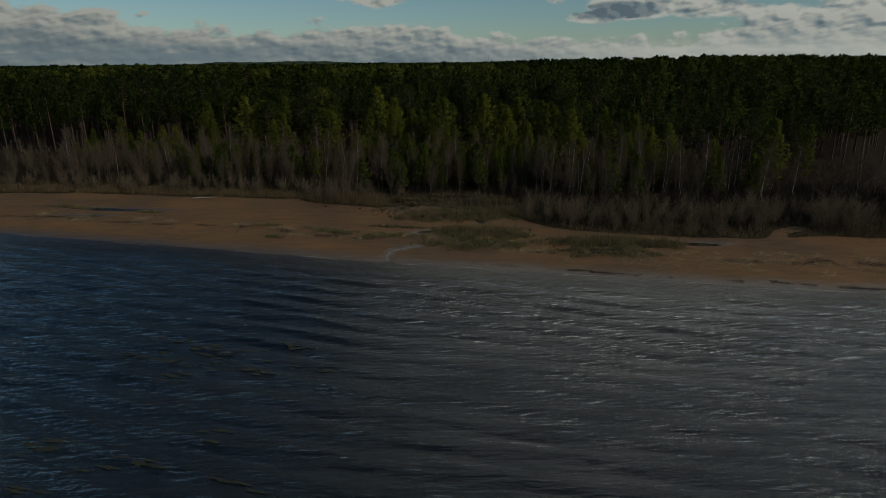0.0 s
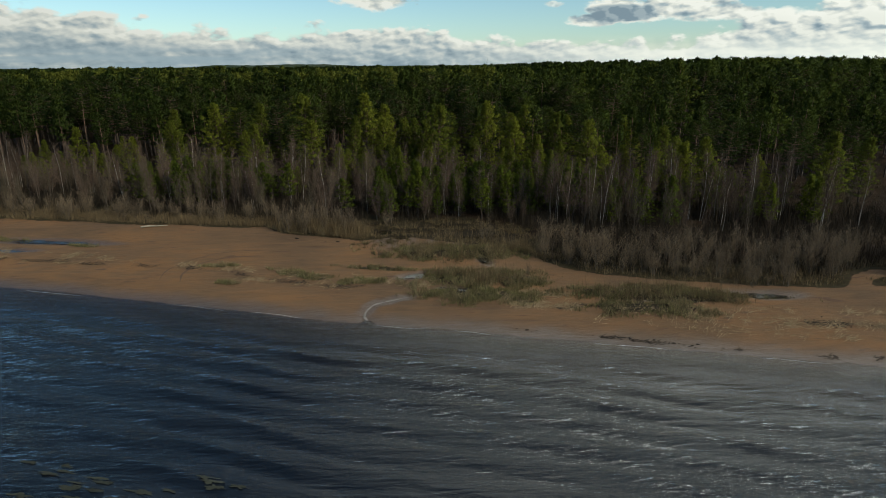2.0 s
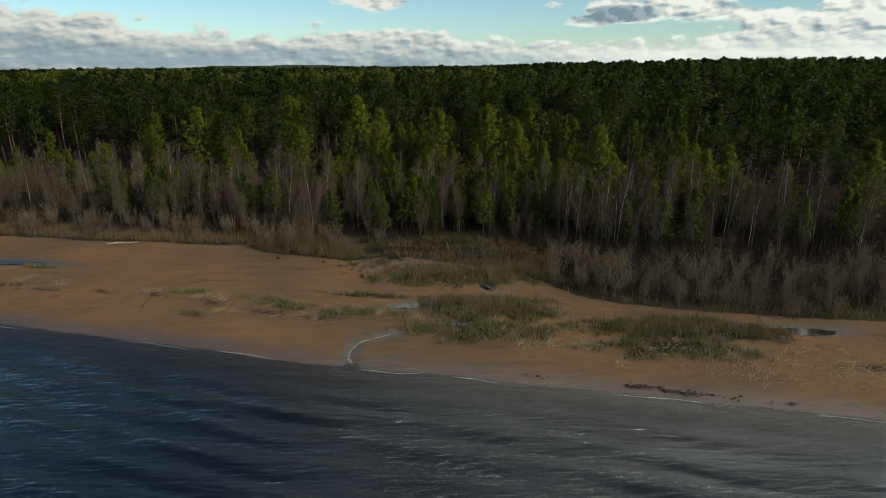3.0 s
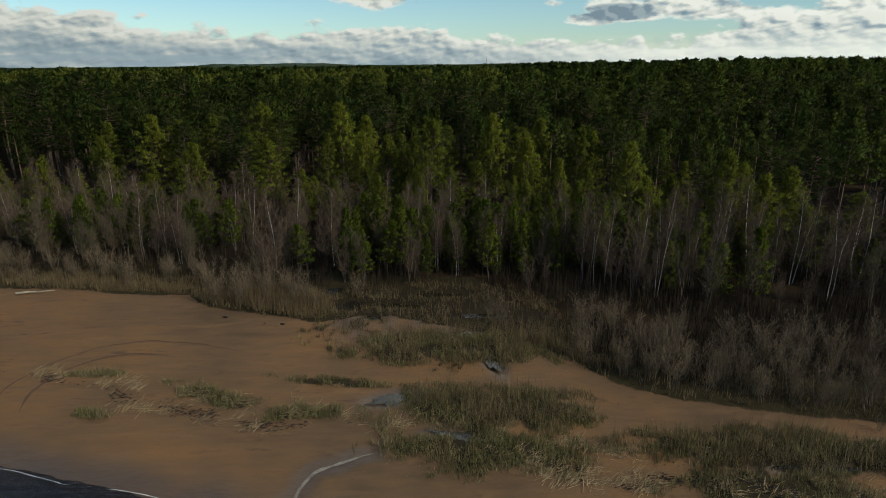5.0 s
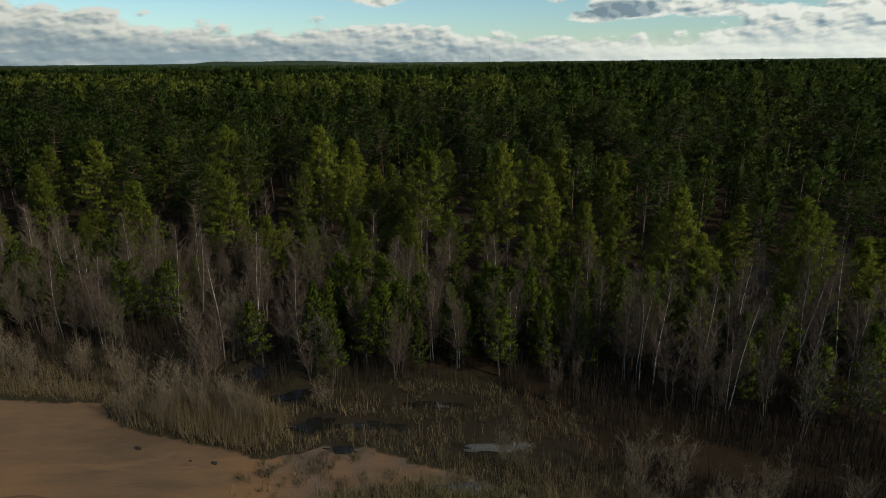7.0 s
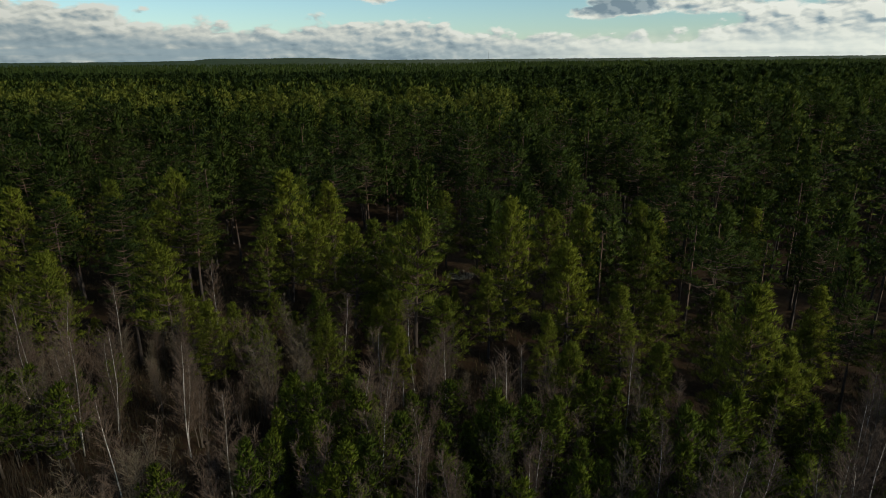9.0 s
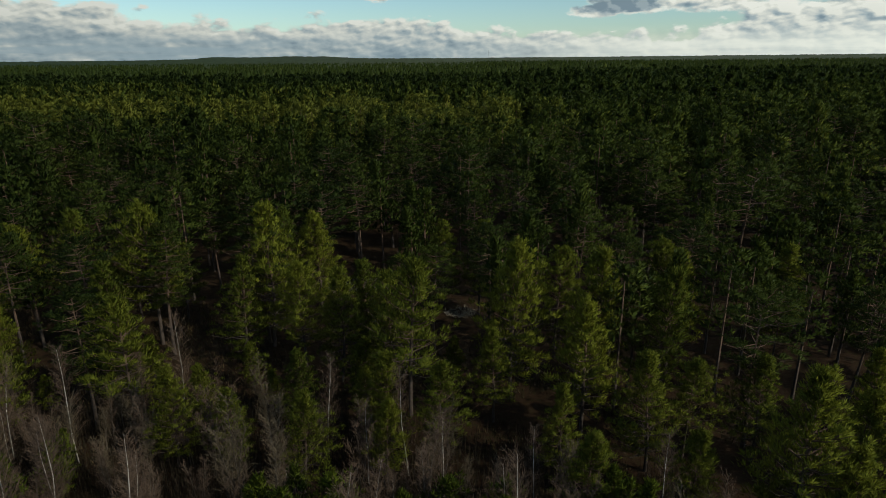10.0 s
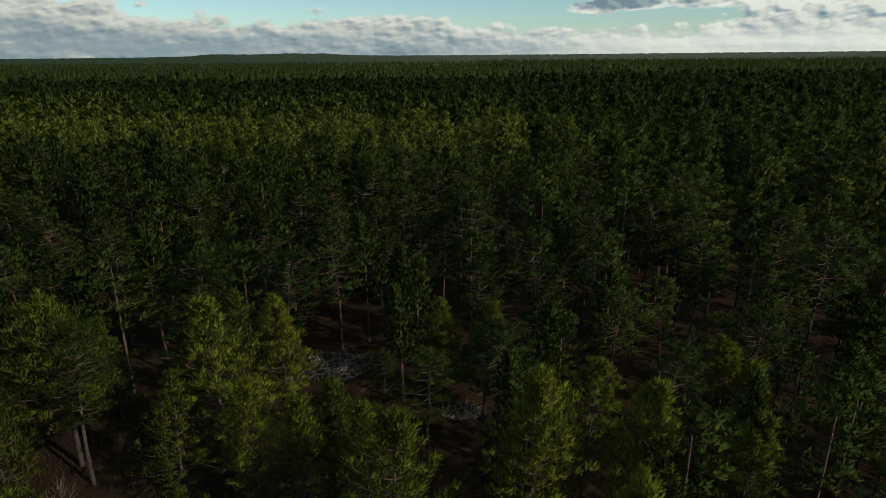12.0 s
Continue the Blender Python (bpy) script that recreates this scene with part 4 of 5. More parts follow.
# the unbroken canopy beyond, to the horizon
ang = np.radians(np.linspace(-46, 46, 360))
rad = np.geomspace(300, 4600, 110)
aa, rr = np.meshgrid(ang, rad)
cx, cy = (np.sin(aa) * rr).ravel(), (np.cos(aa) * rr).ravel()
rng = np.random.RandomState(5)
cz = 9.5 + 5.0 * sstep(cy, 500, 1000) + rng.uniform(-3, 3, len(cx)) + 2.5 * (fbm(cx * 0.01, cy * 0.01, 4) - 0.5)
azd = np.degrees(np.arctan2(cx, cy))
hill = np.interp(azd, [-36, -26, -21.5, -20, -17.5, -16, -14, -10.5, -8, -4], [0, 2, 6, 18, 16, 15, 20, 18, 7, 0])
ridge = np.interp(azd, [-46, -30, -5, 10, 20, 28, 36, 46], [-7, -6, -5, -4, -1, 2, 4, 5])
cz = cz + (hill + ridge) * sstep(rr.ravel(), 3000, 4300)
i = np.arange(len(cx)).reshape(aa.shape)
cf = np.stack([i[:-1, :-1], i[:-1, 1:], i[1:, 1:], i[1:, :-1]], -1).reshape(-1, 4)
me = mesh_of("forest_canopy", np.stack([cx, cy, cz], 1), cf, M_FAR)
scalar(me, "tone", rng.uniform(0, 0.35, len(cx)))
tagged(new("forest_canopy", me), "far green forest canopy and a low wooded hill", "forest", kind="structure")

# green saplings in loose drifts among the bare trees
for i in range(230):
    drift = i % 5
    if drift == 0:
        x, y = rnd.uniform(-42, -20), rnd.uniform(93, 102)
    elif drift == 4:
        x, y = rnd.uniform(14, 44), rnd.uniform(80, 90)
    else:
        x, y = rnd.uniform(-8, 24), rnd.uniform(86, 96)
    if free(x, y, 1.1) and not (drift == 4 and rnd.random() < 0.4):
        taken.append((x, y))
        sapling.place(x, y, rnd.uniform(3.6, 6.8), lean=3, wide=rnd.uniform(0.85, 1.2))

# ---- bare trees and shrubs behind the beach ----
BIRCHES = [(-36, 102, 8.6), (-26.3, 99.6, 8.4), (-20.7, 95.5, 8.6), (-19.5, 97.4, 8.4), (-14.6, 88.9, 8.2), (-13.9, 95.3, 8.4), (17.9, 84.3, 8.4), (20.3, 85.4, 8.6), (29.2, 87.8, 9.0), (14.1, 84.3, 8.4), (26, 86.6, 8.6), (-9.4, 90.2, 8.0), (23.9, 83.0, 8.8), (15.4, 85.2, 8.0), (-31, 98.2, 8.2), (-42, 106, 8.4),
           (-24.5, 91, 7.6), (-29, 93, 7.8), (-37, 95, 7.6), (-45, 98, 8), (31.5, 84.5, 8.8), (33.8, 86, 8.4), (36.5, 83.4, 8.8), (22.4, 88.2, 8.2), (27.6, 83.6, 8.4), (12.2, 87.4, 7.8), (39.5, 82, 8.6), (18.8, 81.8, 7.8)]
for x, y, h in BIRCHES:
    birch.place(x, y, h, lean=5)


def bush_zone(x, y):
    ax, ay = np.array([x]), np.array([y])
    return y > line(VEG, x) + 0.8 and float(near_path(ax, ay, BEACH_PATH, 1.9)[0]) < 0.05 and all(blob(ax, ay, p[0], p[1], p[2] * 1.2, p[3] * 1.4, p[4])[0] < 0 for p in POOLS)


def marsh(x, y):
    """The open reed ground between the beach and the brushwood."""
    return blob(np.array([x]), np.array([y]), 0.5, 78.0, 11.0, 7.0, -0.12)[0] > 0


# shrubs that stand out at the edge of the sand and in the marsh
for x, y, h in ((-15.5, 82.2, 3.2), (-13.2, 81.4, 3.0), (-11.4, 82.0, 3.4), (-17, 83.2, 3.3), (-10.0, 80.6, 2.4), (-14.2, 83.4, 3.6), (-12.4, 83.2, 3.2), (4.8, 77.0, 3.1), (5.4, 76.2, 2.2), (-6.2, 72.9, 1.8), (-24, 86.5, 3.0), (-28, 87.3, 3.2), (-33, 88, 2.9), (-39, 89.6, 3.0), (-46, 90.8, 3.2), (8.2, 66.8, 1.3), (1.6, 73.6, 1.4)):
    shrub.place(x, y, h, lean=3)

for i in range(60):
    x = rnd.uniform(-42, 30)
    y = pine_edge(x) - rnd.uniform(0.5, 9)
    if bush_zone(x, y) and not marsh(x, y) and y - float(line(VEG, x)) > (14 if x > 9 else 5):
        alder.place(x, y, rnd.uniform(4.5, 7.0), lean=4)
# a close rank of willows along the edge of the sand
for i in range(95):
    x = rnd.uniform(10, 50)
    y = float(line(VEG, x)) + rnd.uniform(0.9, 8.0)
    if bush_zone(x, y) and not marsh(x, y):
        shrub.place(x, y, rnd.uniform(2.2, 3.9), lean=4)
for x, y, h in ((24.6, 63.4, 2.4), (26.0, 63.6, 2.8), (27.4, 63.3, 2.6), (28.8, 63.5, 3.0), (30.2, 63.2, 2.5)):
    shrub.place(x, y, h, lean=3)
nb = na = ns = tries = 0
while (nb < 60 or na < 230 or ns < 270) and tries < 40000:
    tries += 1
    x = rnd.uniform(-75, 62)
    y = rnd.uniform(60, 112)
    if not bush_zone(x, y) or y > pine_edge(x) + 2:
        continue
    deep = y - float(line(VEG, x))
    right = x > 9
    if marsh(x, y):
        if rnd.random() > 0.02:
            continue
        shrub.place(x, y, rnd.uniform(1.6, 3.0))
        continue
    if deep < (9 if right else 5) and ns < 270:
        ns += 1
        if not right and deep < 3 and rnd.random() < 0.6:
            continue
        shrub.place(x, y, rnd.uniform(2.2, 4.2) * (1.0 if right else 0.9), lean=4)
    elif nb < 60 and deep > (16 if right else 11) and rnd.random() < 0.3:
        nb += 1
        birch.place(x, y, rnd.uniform(5.5, 8.6), lean=4)
    elif na < 230 and deep > (14 if right else 5):
        na += 1
        alder.place(x, y, rnd.uniform(4.2, 7.6), lean=4)


# ---- brushwood, reeds, grass and straw ----
rng = np.random.RandomState(23)


def blades_mesh(name, x, y, height, width, lean, mat, label, category, sag=0.0, lift=0.0):
    """Upright blades, one triangle each, at the given feet."""
    n = len(x)
    z = ground_z(x, y) - 0.02 + lift
    a, b = rng.uniform(0, 2 * math.pi, n), rng.uniform(0, 2 * math.pi, n)
    tilt = lean * np.abs(rng.normal(0, 1, n))
    wx_, wy_ = np.cos(a) * width / 2, np.sin(a) * width / 2
    v = np.empty((n, 3, 3), np.float32)
    v[:, 0] = np.stack([x - wx_, y - wy_, z], 1)
    v[:, 1] = np.stack([x + wx_, y + wy_, z], 1)
    v[:, 2] = np.stack([x + np.cos(b) * tilt * height, y + np.sin(b) * tilt * height, z + height * np.sqrt(np.maximum(0.05, 1 - np.minimum(tilt, 0.97) ** 2))], 1)
    f = np.arange(n * 3, dtype=np.int32).reshape(n, 3)
    return tagged(new(name, mesh_of(name, v.reshape(-1, 3), f, mat)), label, category, kind="stuff")


def sow(n, x0, x1, y0, y1, chance):
    x, y = rng.uniform(x0, x1, n), rng.uniform(y0, y1, n)
    ok = (y > line(VEG, x) - 14) & (y < line(VEG, x) + 45)
    x, y = x[ok], y[ok]
    n = len(x)
    ok = rng.random_sample(n) < chance(x, y)
    return x[ok], y[ok]


def dry(x, y):
    v = np.ones(np.shape(x))
    for p in POOLS:
        v = v * (blob(x, y, p[0], p[1], p[2] * 1.1, p[3] * 1.2, p[4]) < 0)
    return v


def brush_chance(x, y):
    edge = np.interp(x, [-120, -60, -35, -15, 0, 12, 22, 40, 60, 120], [120, 110, 107, 106, 101, 97, 92, 88, 84, 80])
    deep = y - line(VEG, x)
    v = sstep(deep, 0.5, 4.0) * (1 - sstep(y - edge, -3, 8))
    v = v * (1 - 0.93 * (blob(x, y, 0.5, 78.0, 11.0, 7.5, -0.12) > 0)) * (1 - near_path(x, y, BEACH_PATH, 2.0)) * dry(x, y)
    return v * sstep(fbm(x * 0.25, y * 0.25, 61), 0.25, 0.5)


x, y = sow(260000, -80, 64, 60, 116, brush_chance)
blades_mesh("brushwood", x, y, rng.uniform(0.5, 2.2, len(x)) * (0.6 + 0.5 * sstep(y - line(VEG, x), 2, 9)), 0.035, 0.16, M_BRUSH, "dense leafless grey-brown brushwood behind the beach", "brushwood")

# reeds along the edge of the brushwood, on the marsh and on the larger patches
def reed_chance(x, y):
    deep = y - line(VEG, x) + 1.6 * (fbm(x * 0.3, y * 0.3, 71) - 0.5)
    edge = (1 - 0.8 * sstep(x, 8, 12)) * (1 - 0.85 * sstep(blob(x, y, 0.8, 79.0, 10.0, 7.0, -0.12), 0.0, 0.2)) * sstep(deep, 0.0, 0.7) * (1 - sstep(deep, 2.5, 5.5)) * (0.35 + 0.65 * sstep(fbm(x * 0.35, y * 0.5, 72), 0.35, 0.6))
    bog = sstep(blob(x, y, 0.5, 78.0, 11.5, 8.0, -0.12), 0, 0.2) * sstep(fbm(x * 0.5, y * 0.5, 73), 0.40, 0.6)
    clump = np.maximum(sstep(blob(x, y, -12.5, 81.6, 5.5, 2.6, -0.3), 0, 0.3), 0)
    for p in PATCHES[:2] + PATCHES[3:4]:
        clump = np.maximum(clump, 0.3 * sstep(blob(x, y, *p), 0.05, 0.4) * sstep(fbm(x * 0.6, y * 0.6, 74), 0.40, 0.58))
    return np.maximum(np.maximum(edge, bog * 0.17 * green_mask(x, y)), clump) * dry(x, y) * (1 - near_path(x, y, BEACH_PATH, 1.8))


x, y = sow(420000, -80, 60, 58, 98, reed_chance)
tallness = 0.40 + 0.55 * fbm(x * 0.4, y * 0.4, 75) + 0.45 * sstep(blob(x, y, -12.5, 81.6, 5.5, 2.6, -0.3), 0, 0.3)
blades_mesh("reeds", np.tile(x, 3) + rng.normal(0, 0.10, 3 * len(x)), np.tile(y, 3) + rng.normal(0, 0.10, 3 * len(x)), rng.uniform(0.4, 1.6, 3 * len(x)) * np.tile(tallness, 3), 0.024, 0.34, M_REED, "dry tan reeds and rushes standing in clumps", "reeds")


def patch_sow(density, patches, edge=0.0):
    """Feet for blades inside the ragged outlines of the grass patches."""
    xs, ys = [], []
    for p in patches:
        n = int(density * p[2] * p[3] * 6)
        x, y = p[0] + rng.uniform(-1.4, 1.4, n) * p[2], p[1] + rng.uniform(-1, 1, n) * (1.4 * p[3] + 0.4 * p[2] * abs(math.sin(p[4])))
        ok = rng.random_sample(n) < sstep(blob(x, y, *p) + 1.1 * (fbm(x * 0.8, y * 0.8, 14) - 0.5), edge - 0.15, edge + 0.30) * sstep(fbm(x * 1.1, y * 1.1, 81), 0.30, 0.46)
        xs.append(x[ok])
        ys.append(y[ok])
    return np.concatenate(xs), np.concatenate(ys)


x, y = patch_sow(480, PATCHES)
k = (rng.random_sample(len(x)) < 0.30 + 0.55 * sstep(fbm(x * 0.5, y * 0.5, 83), 0.40, 0.60))
blades_mesh("beach_grass", x[k], y[k], rng.uniform(0.15, 0.50, k.sum()) * (0.35 + 1.3 * fbm(x[k] * 1.2, y[k] * 1.2, 82)), 0.036, 0.55, M_GRASS, "dry yellow-green grass tufts on the sand", "grass")
k = ~k
blades_mesh("green_sedge", x[k], y[k], rng.uniform(0.12, 0.42, k.sum()) * (0.35 + 1.3 * fbm(x[k] * 1.2, y[k] * 1.2, 82)), 0.042, 0.55, M_SEDGE, "green sedge tufts on the sand", "grass")
x, y = patch_sow(26, PATCHES[:2] + PATCHES[3:4], 0.1)
blades_mesh("rushes", x, y, rng.uniform(0.9, 2.0, len(x)), 0.020, 0.10, M_REED, "thin dry rushes standing tall over the grass", "rushes")

# tussocks and low sedge between the pools of the marsh and along the foot of the brushwood
def tussock_chance(x, y):
    bog = sstep(blob(x, y, 0.8, 78.2, 12.5, 8.2, -0.12), 0, 0.15)
    deep = y - line(VEG, x)
    foot = 0.5 * sstep(deep, -0.2, 0.6) * (1 - sstep(deep, 4, 9))
    return np.maximum(bog, foot) * sstep(fbm(x * 0.55, y * 0.55, 73), 0.44, 0.58) * dry(x, y) * (1 - sandy(x, y))


x, y = sow(16000, -62, 52, 58, 96, tussock_chance)
heads = 26
x, y = np.repeat(x, heads), np.repeat(y, heads)
a, q = rng.uniform(0, 2 * math.pi, len(x)), np.abs(rng.normal(0, 0.22, len(x)))
blades_mesh("tussocks", x + np.cos(a) * q, y + np.sin(a) * q, rng.uniform(0.18, 0.55, len(x)), 0.034, 0.60, M_TUSSOCK, "low brown-green tussocks of sedge in the marsh", "tussocks")


def lying(name, x, y, length, width, mat, label, category, heading=None, lift=0.03, height=0.10):
    """Stalks that lie on the ground, one thin triangle each."""
    n = len(x)
    a = rng.uniform(0, 2 * math.pi, n) if heading is None else heading + rng.normal(0, 0.35, n)
    ex, ey = x + np.cos(a) * length, y + np.sin(a) * length
    px, py = -np.sin(a) * width / 2, np.cos(a) * width / 2
    z0, z1 = ground_z(x, y) + lift, ground_z(ex, ey) + lift
    v = np.empty((n, 3, 3), np.float32)
    v[:, 0] = np.stack([x - px, y - py, z0], 1)
    v[:, 1] = np.stack([x + px, y + py, z0 + width * 0.5], 1)
    v[:, 2] = np.stack([ex, ey, z1 + rng.uniform(0, height, n)], 1)
    f = np.arange(n * 3, dtype=np.int32).reshape(n, 3)
    return tagged(new(name, mesh_of(name, v.reshape(-1, 3), f, mat)), label, category, kind="stuff")


# wrack lines of straw, parallel to the water
def wrack_chance(x, y):
    d = shore_dist(x, y)
    rows = np.exp(-((d - 5.2 - 1.6 * (fbm(x * 0.12, y * 0.02, 91) - 0.5)) / 0.55) ** 2) + 0.7 * np.exp(-((d - 7.4 - 2.0 * (fbm(x * 0.1, y * 0.02, 92) - 0.5)) / 0.5) ** 2) + 0.35 * np.exp(-((d - 3.2) / 0.4) ** 2)
    return rows * sstep(fbm(x * 0.55, y * 0.55, 93), 0.46, 0.62)


x, y = sow(160000, -60, 48, 50, 84, wrack_chance)
lying("straw_wrack", x, y, rng.uniform(0.2, 0.8, len(x)), 0.03, M_STRAW, "pale washed-up straw strewn over the sand", "straw", heading=-0.2)
x, y = sow(17000, -60, 48, 50, 84, wrack_chance)
count = 15
way = np.repeat(rng.normal(0.95, 0.40, len(x)), count)
x, y = np.repeat(x, count), np.repeat(y, count)
along, across = rng.normal(0, 0.34, len(x)), rng.normal(0, 0.24, len(x))
lying("straw_sheaves", x + np.cos(way) * along - np.sin(way) * across, y + np.sin(way) * along + np.cos(way) * across, rng.uniform(0.3, 0.9, len(x)), 0.028, M_STRAW, "bunches of pale washed-up straw combed one way", "straw", heading=way, height=0.22)
M_WEED = material("dark_seaweed", blade_mat([(0.15, (0.010, 0.008, 0.006)), (0.5, (0.028, 0.020, 0.014)), (0.8, (0.07, 0.05, 0.03))]))


def weed_chance(x, y):
    d = shore_dist(x, y)
    tide = np.exp(-((d - 0.5 - 0.7 * (fbm(x * 0.3, y * 0.02, 95) - 0.5)) / 0.22) ** 2) * sstep(x, 2, 12)
    upper = 0.50 * np.exp(-((d - 6.0 - 3.0 * (fbm(x * 0.16, y * 0.16, 96) - 0.5)) / 0.5) ** 2)
    return (tide + upper) * sstep(fbm(x * 0.7, y * 0.7, 97), 0.45, 0.6)


x, y = sow(420000, -60, 48, 46, 84, weed_chance)
lying("dark_wrack", x, y, rng.uniform(0.10, 0.32, len(x)), 0.07, M_WEED, "dark seaweed and debris along the tide line", "seaweed", heading=-0.2, height=0.16)


# ---- marks and small things on the beach and in the forest ----
M_TRACK = material("pressed_sand", stem_mat([(0.3, (0.050, 0.028, 0.016)), (0.7, (0.095, 0.052, 0.028))], 1.5))
M_FOAM = material("foam", stem_mat([(0.3, (0.24, 0.23, 0.21)), (0.7, (0.60, 0.58, 0.54))], 2.0))


def ribbon(name, pts, width, mat, lift, ragged=0.3, level=None):
    """A thin ragged strip along a smooth line on the ground or, at a level, on the water."""
    pts = np.asarray(pts, float)
    k = np.concatenate([[0], np.cumsum(np.hypot(*np.diff(pts, axis=0).T))])
    q = np.linspace(0, k[-1], max(8, int(k[-1] / 0.18)))
    x, y = np.interp(q, k, pts[:, 0]), np.interp(q, k, pts[:, 1])
    soft = np.ones(9) / 9
    x[4:-4], y[4:-4] = np.convolve(x, soft, "valid"), np.convolve(y, soft, "valid")
    t = np.stack([np.gradient(x), np.gradient(y)], 1)
    t /= np.linalg.norm(t, axis=1, keepdims=True)
    half = width / 2 * (1 - ragged + 2 * ragged * fbm(q * 1.7, q * 0 + pts[0, 0], 33)) * np.minimum(1, np.minimum(q, k[-1] - q) / (0.15 * k[-1]) + 0.1)
    lx, ly, rx, ry = x - t[:, 1] * half, y + t[:, 0] * half, x + t[:, 1] * half, y - t[:, 0] * half
    lz, rz = (ground_z(lx, ly) + lift, ground_z(rx, ry) + lift) if level is None else (np.full(len(x), level), np.full(len(x), level))
    v = np.concatenate([np.stack([lx, ly, lz], 1), np.stack([rx, ry, rz], 1)])
    n = len(x)
    f = [(i, i + 1, n + i + 1, n + i) for i in range(n - 1)]
    return mesh_of(name, v, f, mat, True)


ARC = [(-24.0, 66.4), (-24.7, 68.4), (-24.3, 70.8), (-22.8, 72.6), (-20.8, 73.3), (-18.2, 73.1)]
OUTER = [(-26.2, 66.8), (-26.6, 69.2), (-25.6, 72.2), (-23.4, 74.4), (-20.4, 75.2), (-16.5, 74.6), (-13.5, 73.4)]
for pts, width in ((ARC, 0.22), (OUTER, 0.14)):
    tagged(new("tyre_track", ribbon("tyre_track", pts, width, M_TRACK, 0.012, 0.25)), "curved tyre track pressed into the damp sand", "tyre track", group="tyre tracks", kind="structure")
# the trickle that runs down to the sea
M_RILL = material("trickling_water", lambda t: principled(t, t.ramp(t.noise(position(t), 5.0, 4), [(0.35, (0.10, 0.085, 0.068)), (0.65, (0.24, 0.21, 0.175))]), 0.5, None, 0.4))
me = ribbon("rivulet", STREAM, 0.20, M_RILL, 0.03, 0.75)
tagged(new("rivulet", me), "narrow rivulet of water winding down the sand", "stream", kind="structure")
# broken lines of foam where the swell ends
foam_r = random.Random(3)
for x0, x1, off in ((-52, -44, -0.3), (-38, -31, -0.25), (-23, -17, -0.35), (-15.5, -10.5, -0.2), (-5.2, -0.5, -0.2), (1, 4.5, -0.35), (11, 17, -0.3), (22, 27, -0.25), (31, 36, -0.3)):
    xs = np.arange(x0, x1, 0.5)
    pts = np.stack([xs, line(SHORE, xs) + off + 0.9 * (fbm(xs * 0.35, xs * 0, 17) - 0.5)], 1)
    tagged(new("foam_line", ribbon("foam_line", pts, 0.045, M_FOAM, 0, 0.95, level=0.05)), "thin broken line of white foam at the water's edge", "foam", group="foam lines", kind="structure")
# cut branches heaped in the clearing
M_CUT = material("bleached_branches", stem_mat([(0.3, (0.10, 0.085, 0.06)), (0.7, (0.34, 0.30, 0.22))], 2.0))
for cx, cy, r, n in ((-8.0, 133.2, 2.8, 900), (3.6, 125.7, 1.2, 240)):
    a, q = rng.uniform(0, 2 * math.pi, n), np.sqrt(rng.random_sample(n)) * r
    pile = lying("brush_pile", cx + np.cos(a) * q * 1.3, cy + np.sin(a) * q, rng.uniform(0.2, 0.8, n), 0.05, M_CUT, "heap of pale cut branches in a forest clearing", "brush pile", lift=0.05, height=0.3)

# heather and litter under the pines
M_HEATH = material("heather", blade_mat([(0.15, (0.014, 0.012, 0.006)), (0.5, (0.036, 0.030, 0.013)), (0.8, (0.085, 0.060, 0.030))]))


def heath_chance(x, y):
    return sstep(y - line(WOOD, x), 2, 8) * sstep(fbm(x * 0.35, y * 0.35, 88), 0.36, 0.56) * (1 - sandy(x, y)) * (np.abs(x) < 0.8 * (y - 20) + 8)


x, y = sow(130000, -75, 75, 86, 150, heath_chance)
blades_mesh("heather", x, y, rng.uniform(0.15, 0.6, len(x)), 0.10, 0.5, M_HEATH, "dark heather and dry litter under the pines", "undergrowth")

# mats of drifting weed near the viewer's side of the bay
M_MAT = material("floating_weed", blade_mat([(0.15, (0.024, 0.024, 0.015)), (0.5, (0.030, 0.032, 0.022)), (0.8, (0.058, 0.060, 0.042))]))
weed_r = random.Random(12)
for cx, cy in ALGAE:
    for k in range(weed_r.choice((3, 4, 6))):
        a = np.linspace(0, 2 * math.pi, 22, endpoint=False)
        ox, oy = cx + weed_r.gauss(0, 0.9), cy + weed_r.gauss(0, 0.35)
        r = weed_r.uniform(0.10, 0.34) * (0.02 + 1.5 * fbm(np.cos(a) * 2.6 + ox, np.sin(a) * 2.6 + oy, 19) ** 1.5 * 1.3)
        x, y = ox + 2.6 * r * np.cos(a), oy + 0.55 * r * np.sin(a) - 0.5 * r * np.cos(a)
        z = swell(x, y) + 0.035
        v = np.concatenate([np.stack([x, y, z], 1), [[ox, oy, float(swell(np.array([ox]), np.array([oy]))[0]) + 0.05]]])
        tagged(new("weed_mat", mesh_of("weed_mat", v, [(i, (i + 1) % 22, 22) for i in range(22)], M_MAT, True)), "ragged grey-green mat of weed floating on the sea", "seaweed", group="floating weed mats", kind="structure")

# a thin mast on the far horizon
bm = bmesh.new()
for q in range(3):
    a = q * 2.094
    bmesh.ops.create_cone(bm, cap_ends=True, segments=4, radius1=0.5, radius2=0.25, depth=46, matrix=Matrix.Translation((math.cos(a) * 0.6, math.sin(a) * 0.6, 23)))
for q in range(1, 9):
    bmesh.ops.create_cone(bm, cap_ends=True, segments=6, radius1=0.9, radius2=0.9, depth=0.3, matrix=Matrix.Translation((0, 0, q * 5)))
me = bpy.data.meshes.new("radio_mast")
bm.to_mesh(me)
bm.free()
me.materials.append(material("grey_steel", stem_mat([(0.3, (0.16, 0.17, 0.18)), (0.7, (0.26, 0.27, 0.28))], 1.0)))
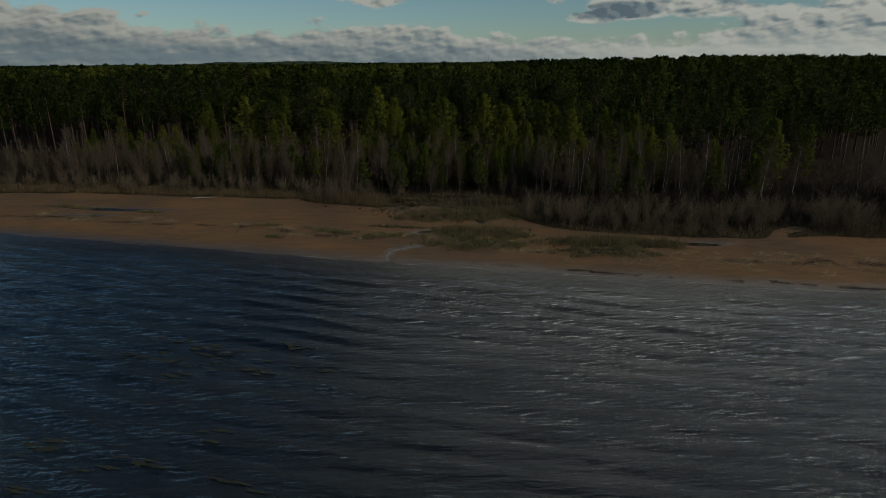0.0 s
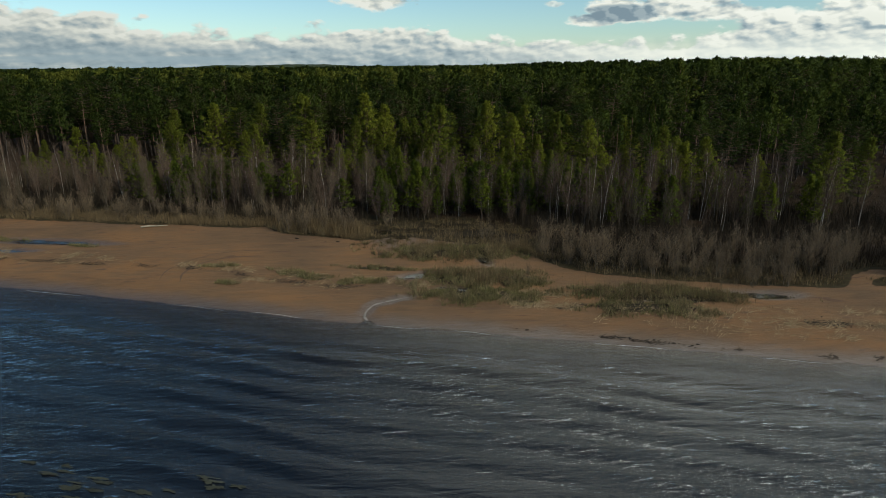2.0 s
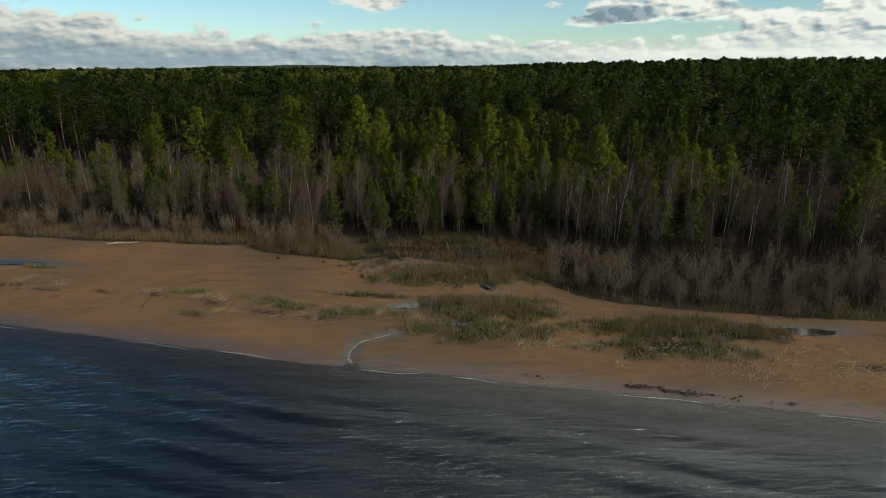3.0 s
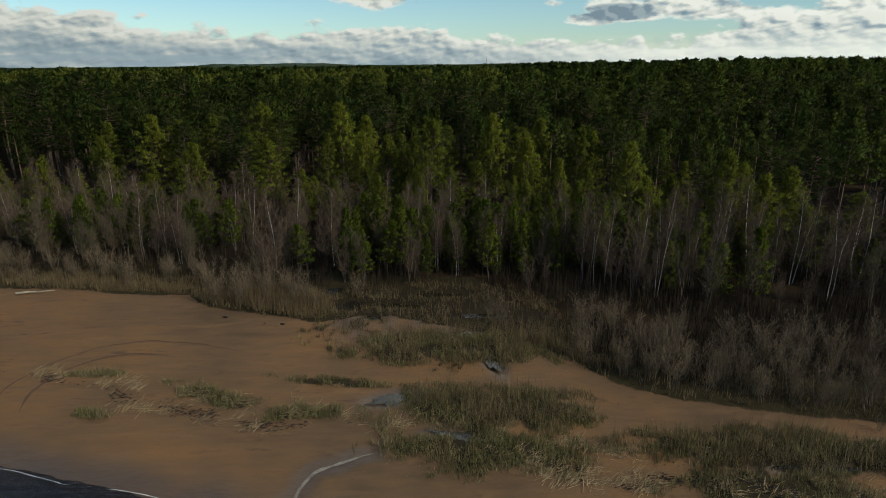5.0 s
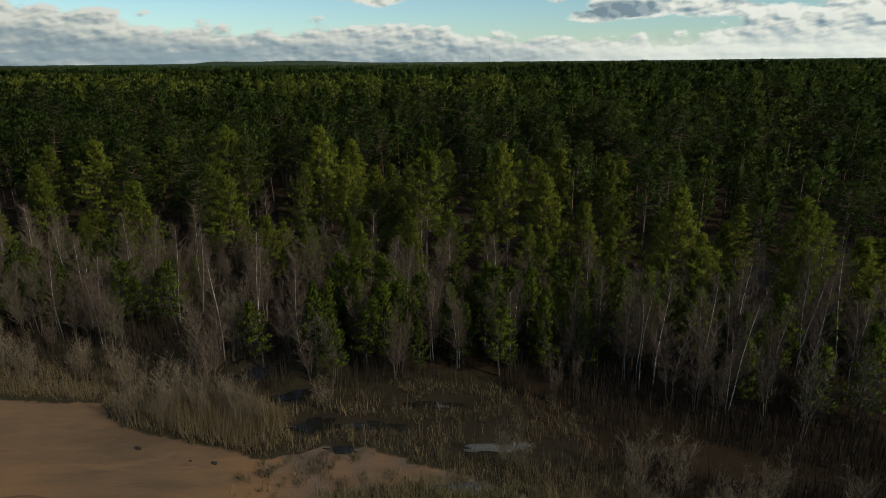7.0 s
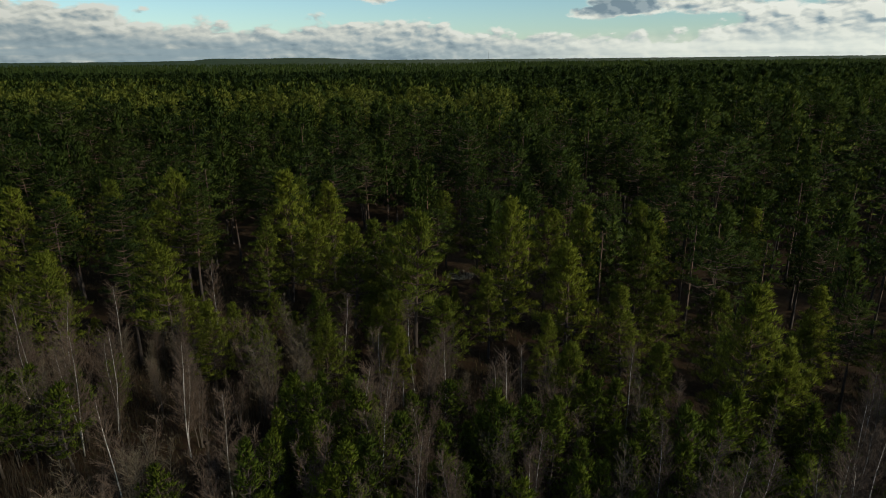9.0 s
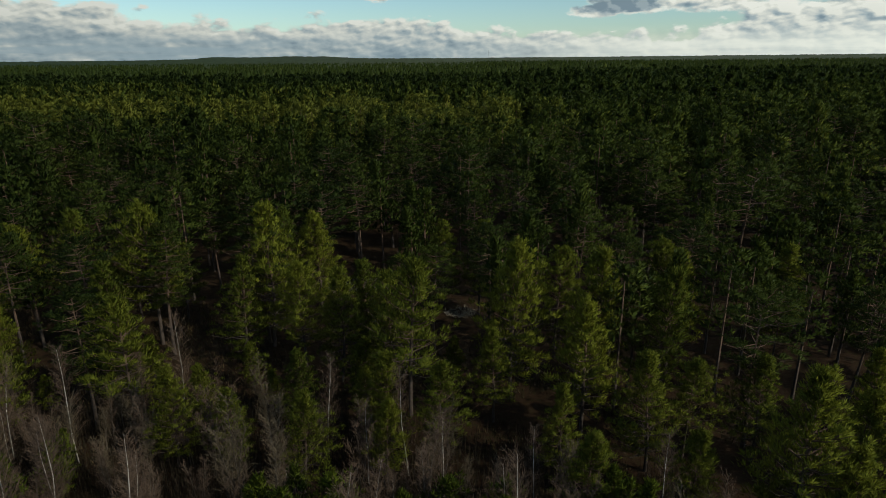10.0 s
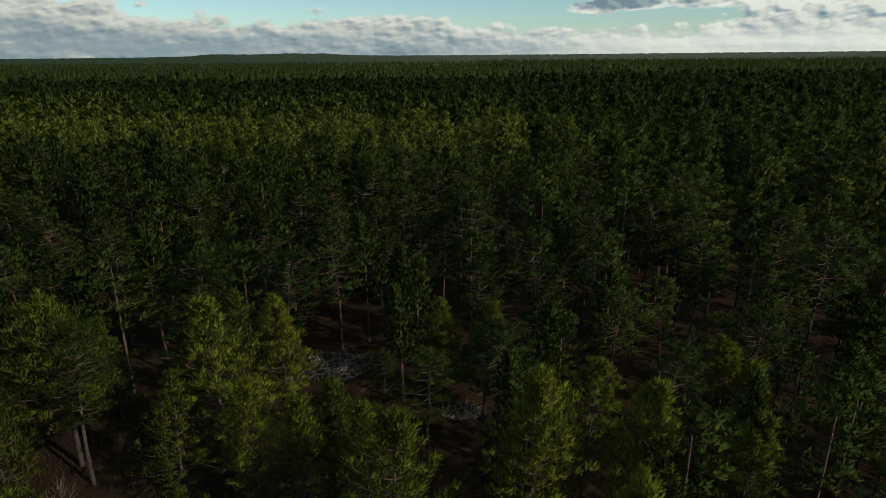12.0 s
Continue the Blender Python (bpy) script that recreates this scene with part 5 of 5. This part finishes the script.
mast = tagged(new("radio_mast", me), "slender grey radio mast rising above the far forest", "radio mast")
mast.location = (245, 3400, 8)

# a bleached log at the top of the beach
tv, tf = [], []
tube([Vector((0, 0, 0.12)), Vector((0.9, 0.1, 0.16)), Vector((1.9, 0.05, 0.14)), Vector((3.0, 0.3, 0.12))], [0.11, 0.10, 0.08, 0.05], 7, tv, tf)
tube([Vector((1.6, 0.06, 0.16)), Vector((2.0, -0.35, 0.34)), Vector((2.3, -0.6, 0.42))], [0.04, 0.03, 0.015], 5, tv, tf)
log = tagged(new("driftwood_log", mesh_of("driftwood_log", v3(tv), tf, M_CUT, True)), "pale bleached driftwood log lying on the sand", "log")
log.matrix_basis = stand(log, -36.0, 84.0, 1.0, 1.0, 8)


# dark clods of peat and weed on the sand
def clod(name, label, category, group, x, y, size, seed):
    """A small uneven lump, flattened where it lies."""
    bm = bmesh.new()
    bmesh.ops.create_icosphere(bm, subdivisions=2, radius=1.0)
    r = random.Random(seed)
    offset = Vector((r.uniform(0, 50), r.uniform(0, 50), 0))
    for v in bm.verts:
        v.co *= 1 + 0.55 * noise.noise(v.co * 1.7 + offset)
        v.co = Vector((v.co.x * size * 1.5, v.co.y * size * 0.8, max(v.co.z, -0.35) * size * 0.6))
    me = bpy.data.meshes.new(name)
    bm.to_mesh(me)
    bm.free()
    me.materials.append(M_PEAT)
    ob = tagged(new(name, me), label, category, group=group)
    ob.matrix_basis = stand(ob, x, y, turn=r.uniform(-30, 30)) @ Matrix.Translation((0, 0, size * 0.15))
    return ob


M_PEAT = material("wet_peat", stem_mat([(0.3, (0.006, 0.005, 0.004)), (0.7, (0.030, 0.022, 0.015))], 9.0))
for i, (x, y, size) in enumerate(((-16.0, 78.7, 0.16), (-11.2, 77.4, 0.14), (-12.6, 77.6, 0.07), (-8.1, 76.8, 0.08))):
    clod("peat_clod", "dark wet clod of peat lying on the sand", "peat clod", "clods by the reeds", x, y, size, 40 + i)
clods = random.Random(77)
for i in range(20):
    x = clods.uniform(5.5, 21)
    clod("seaweed_clump", "small dark clump of seaweed at the tide line", "seaweed", "seaweed clumps at the tide line", x, float(line(SHORE, x)) + clods.uniform(0.35, 0.9), clods.uniform(0.04, 0.10), 60 + i)
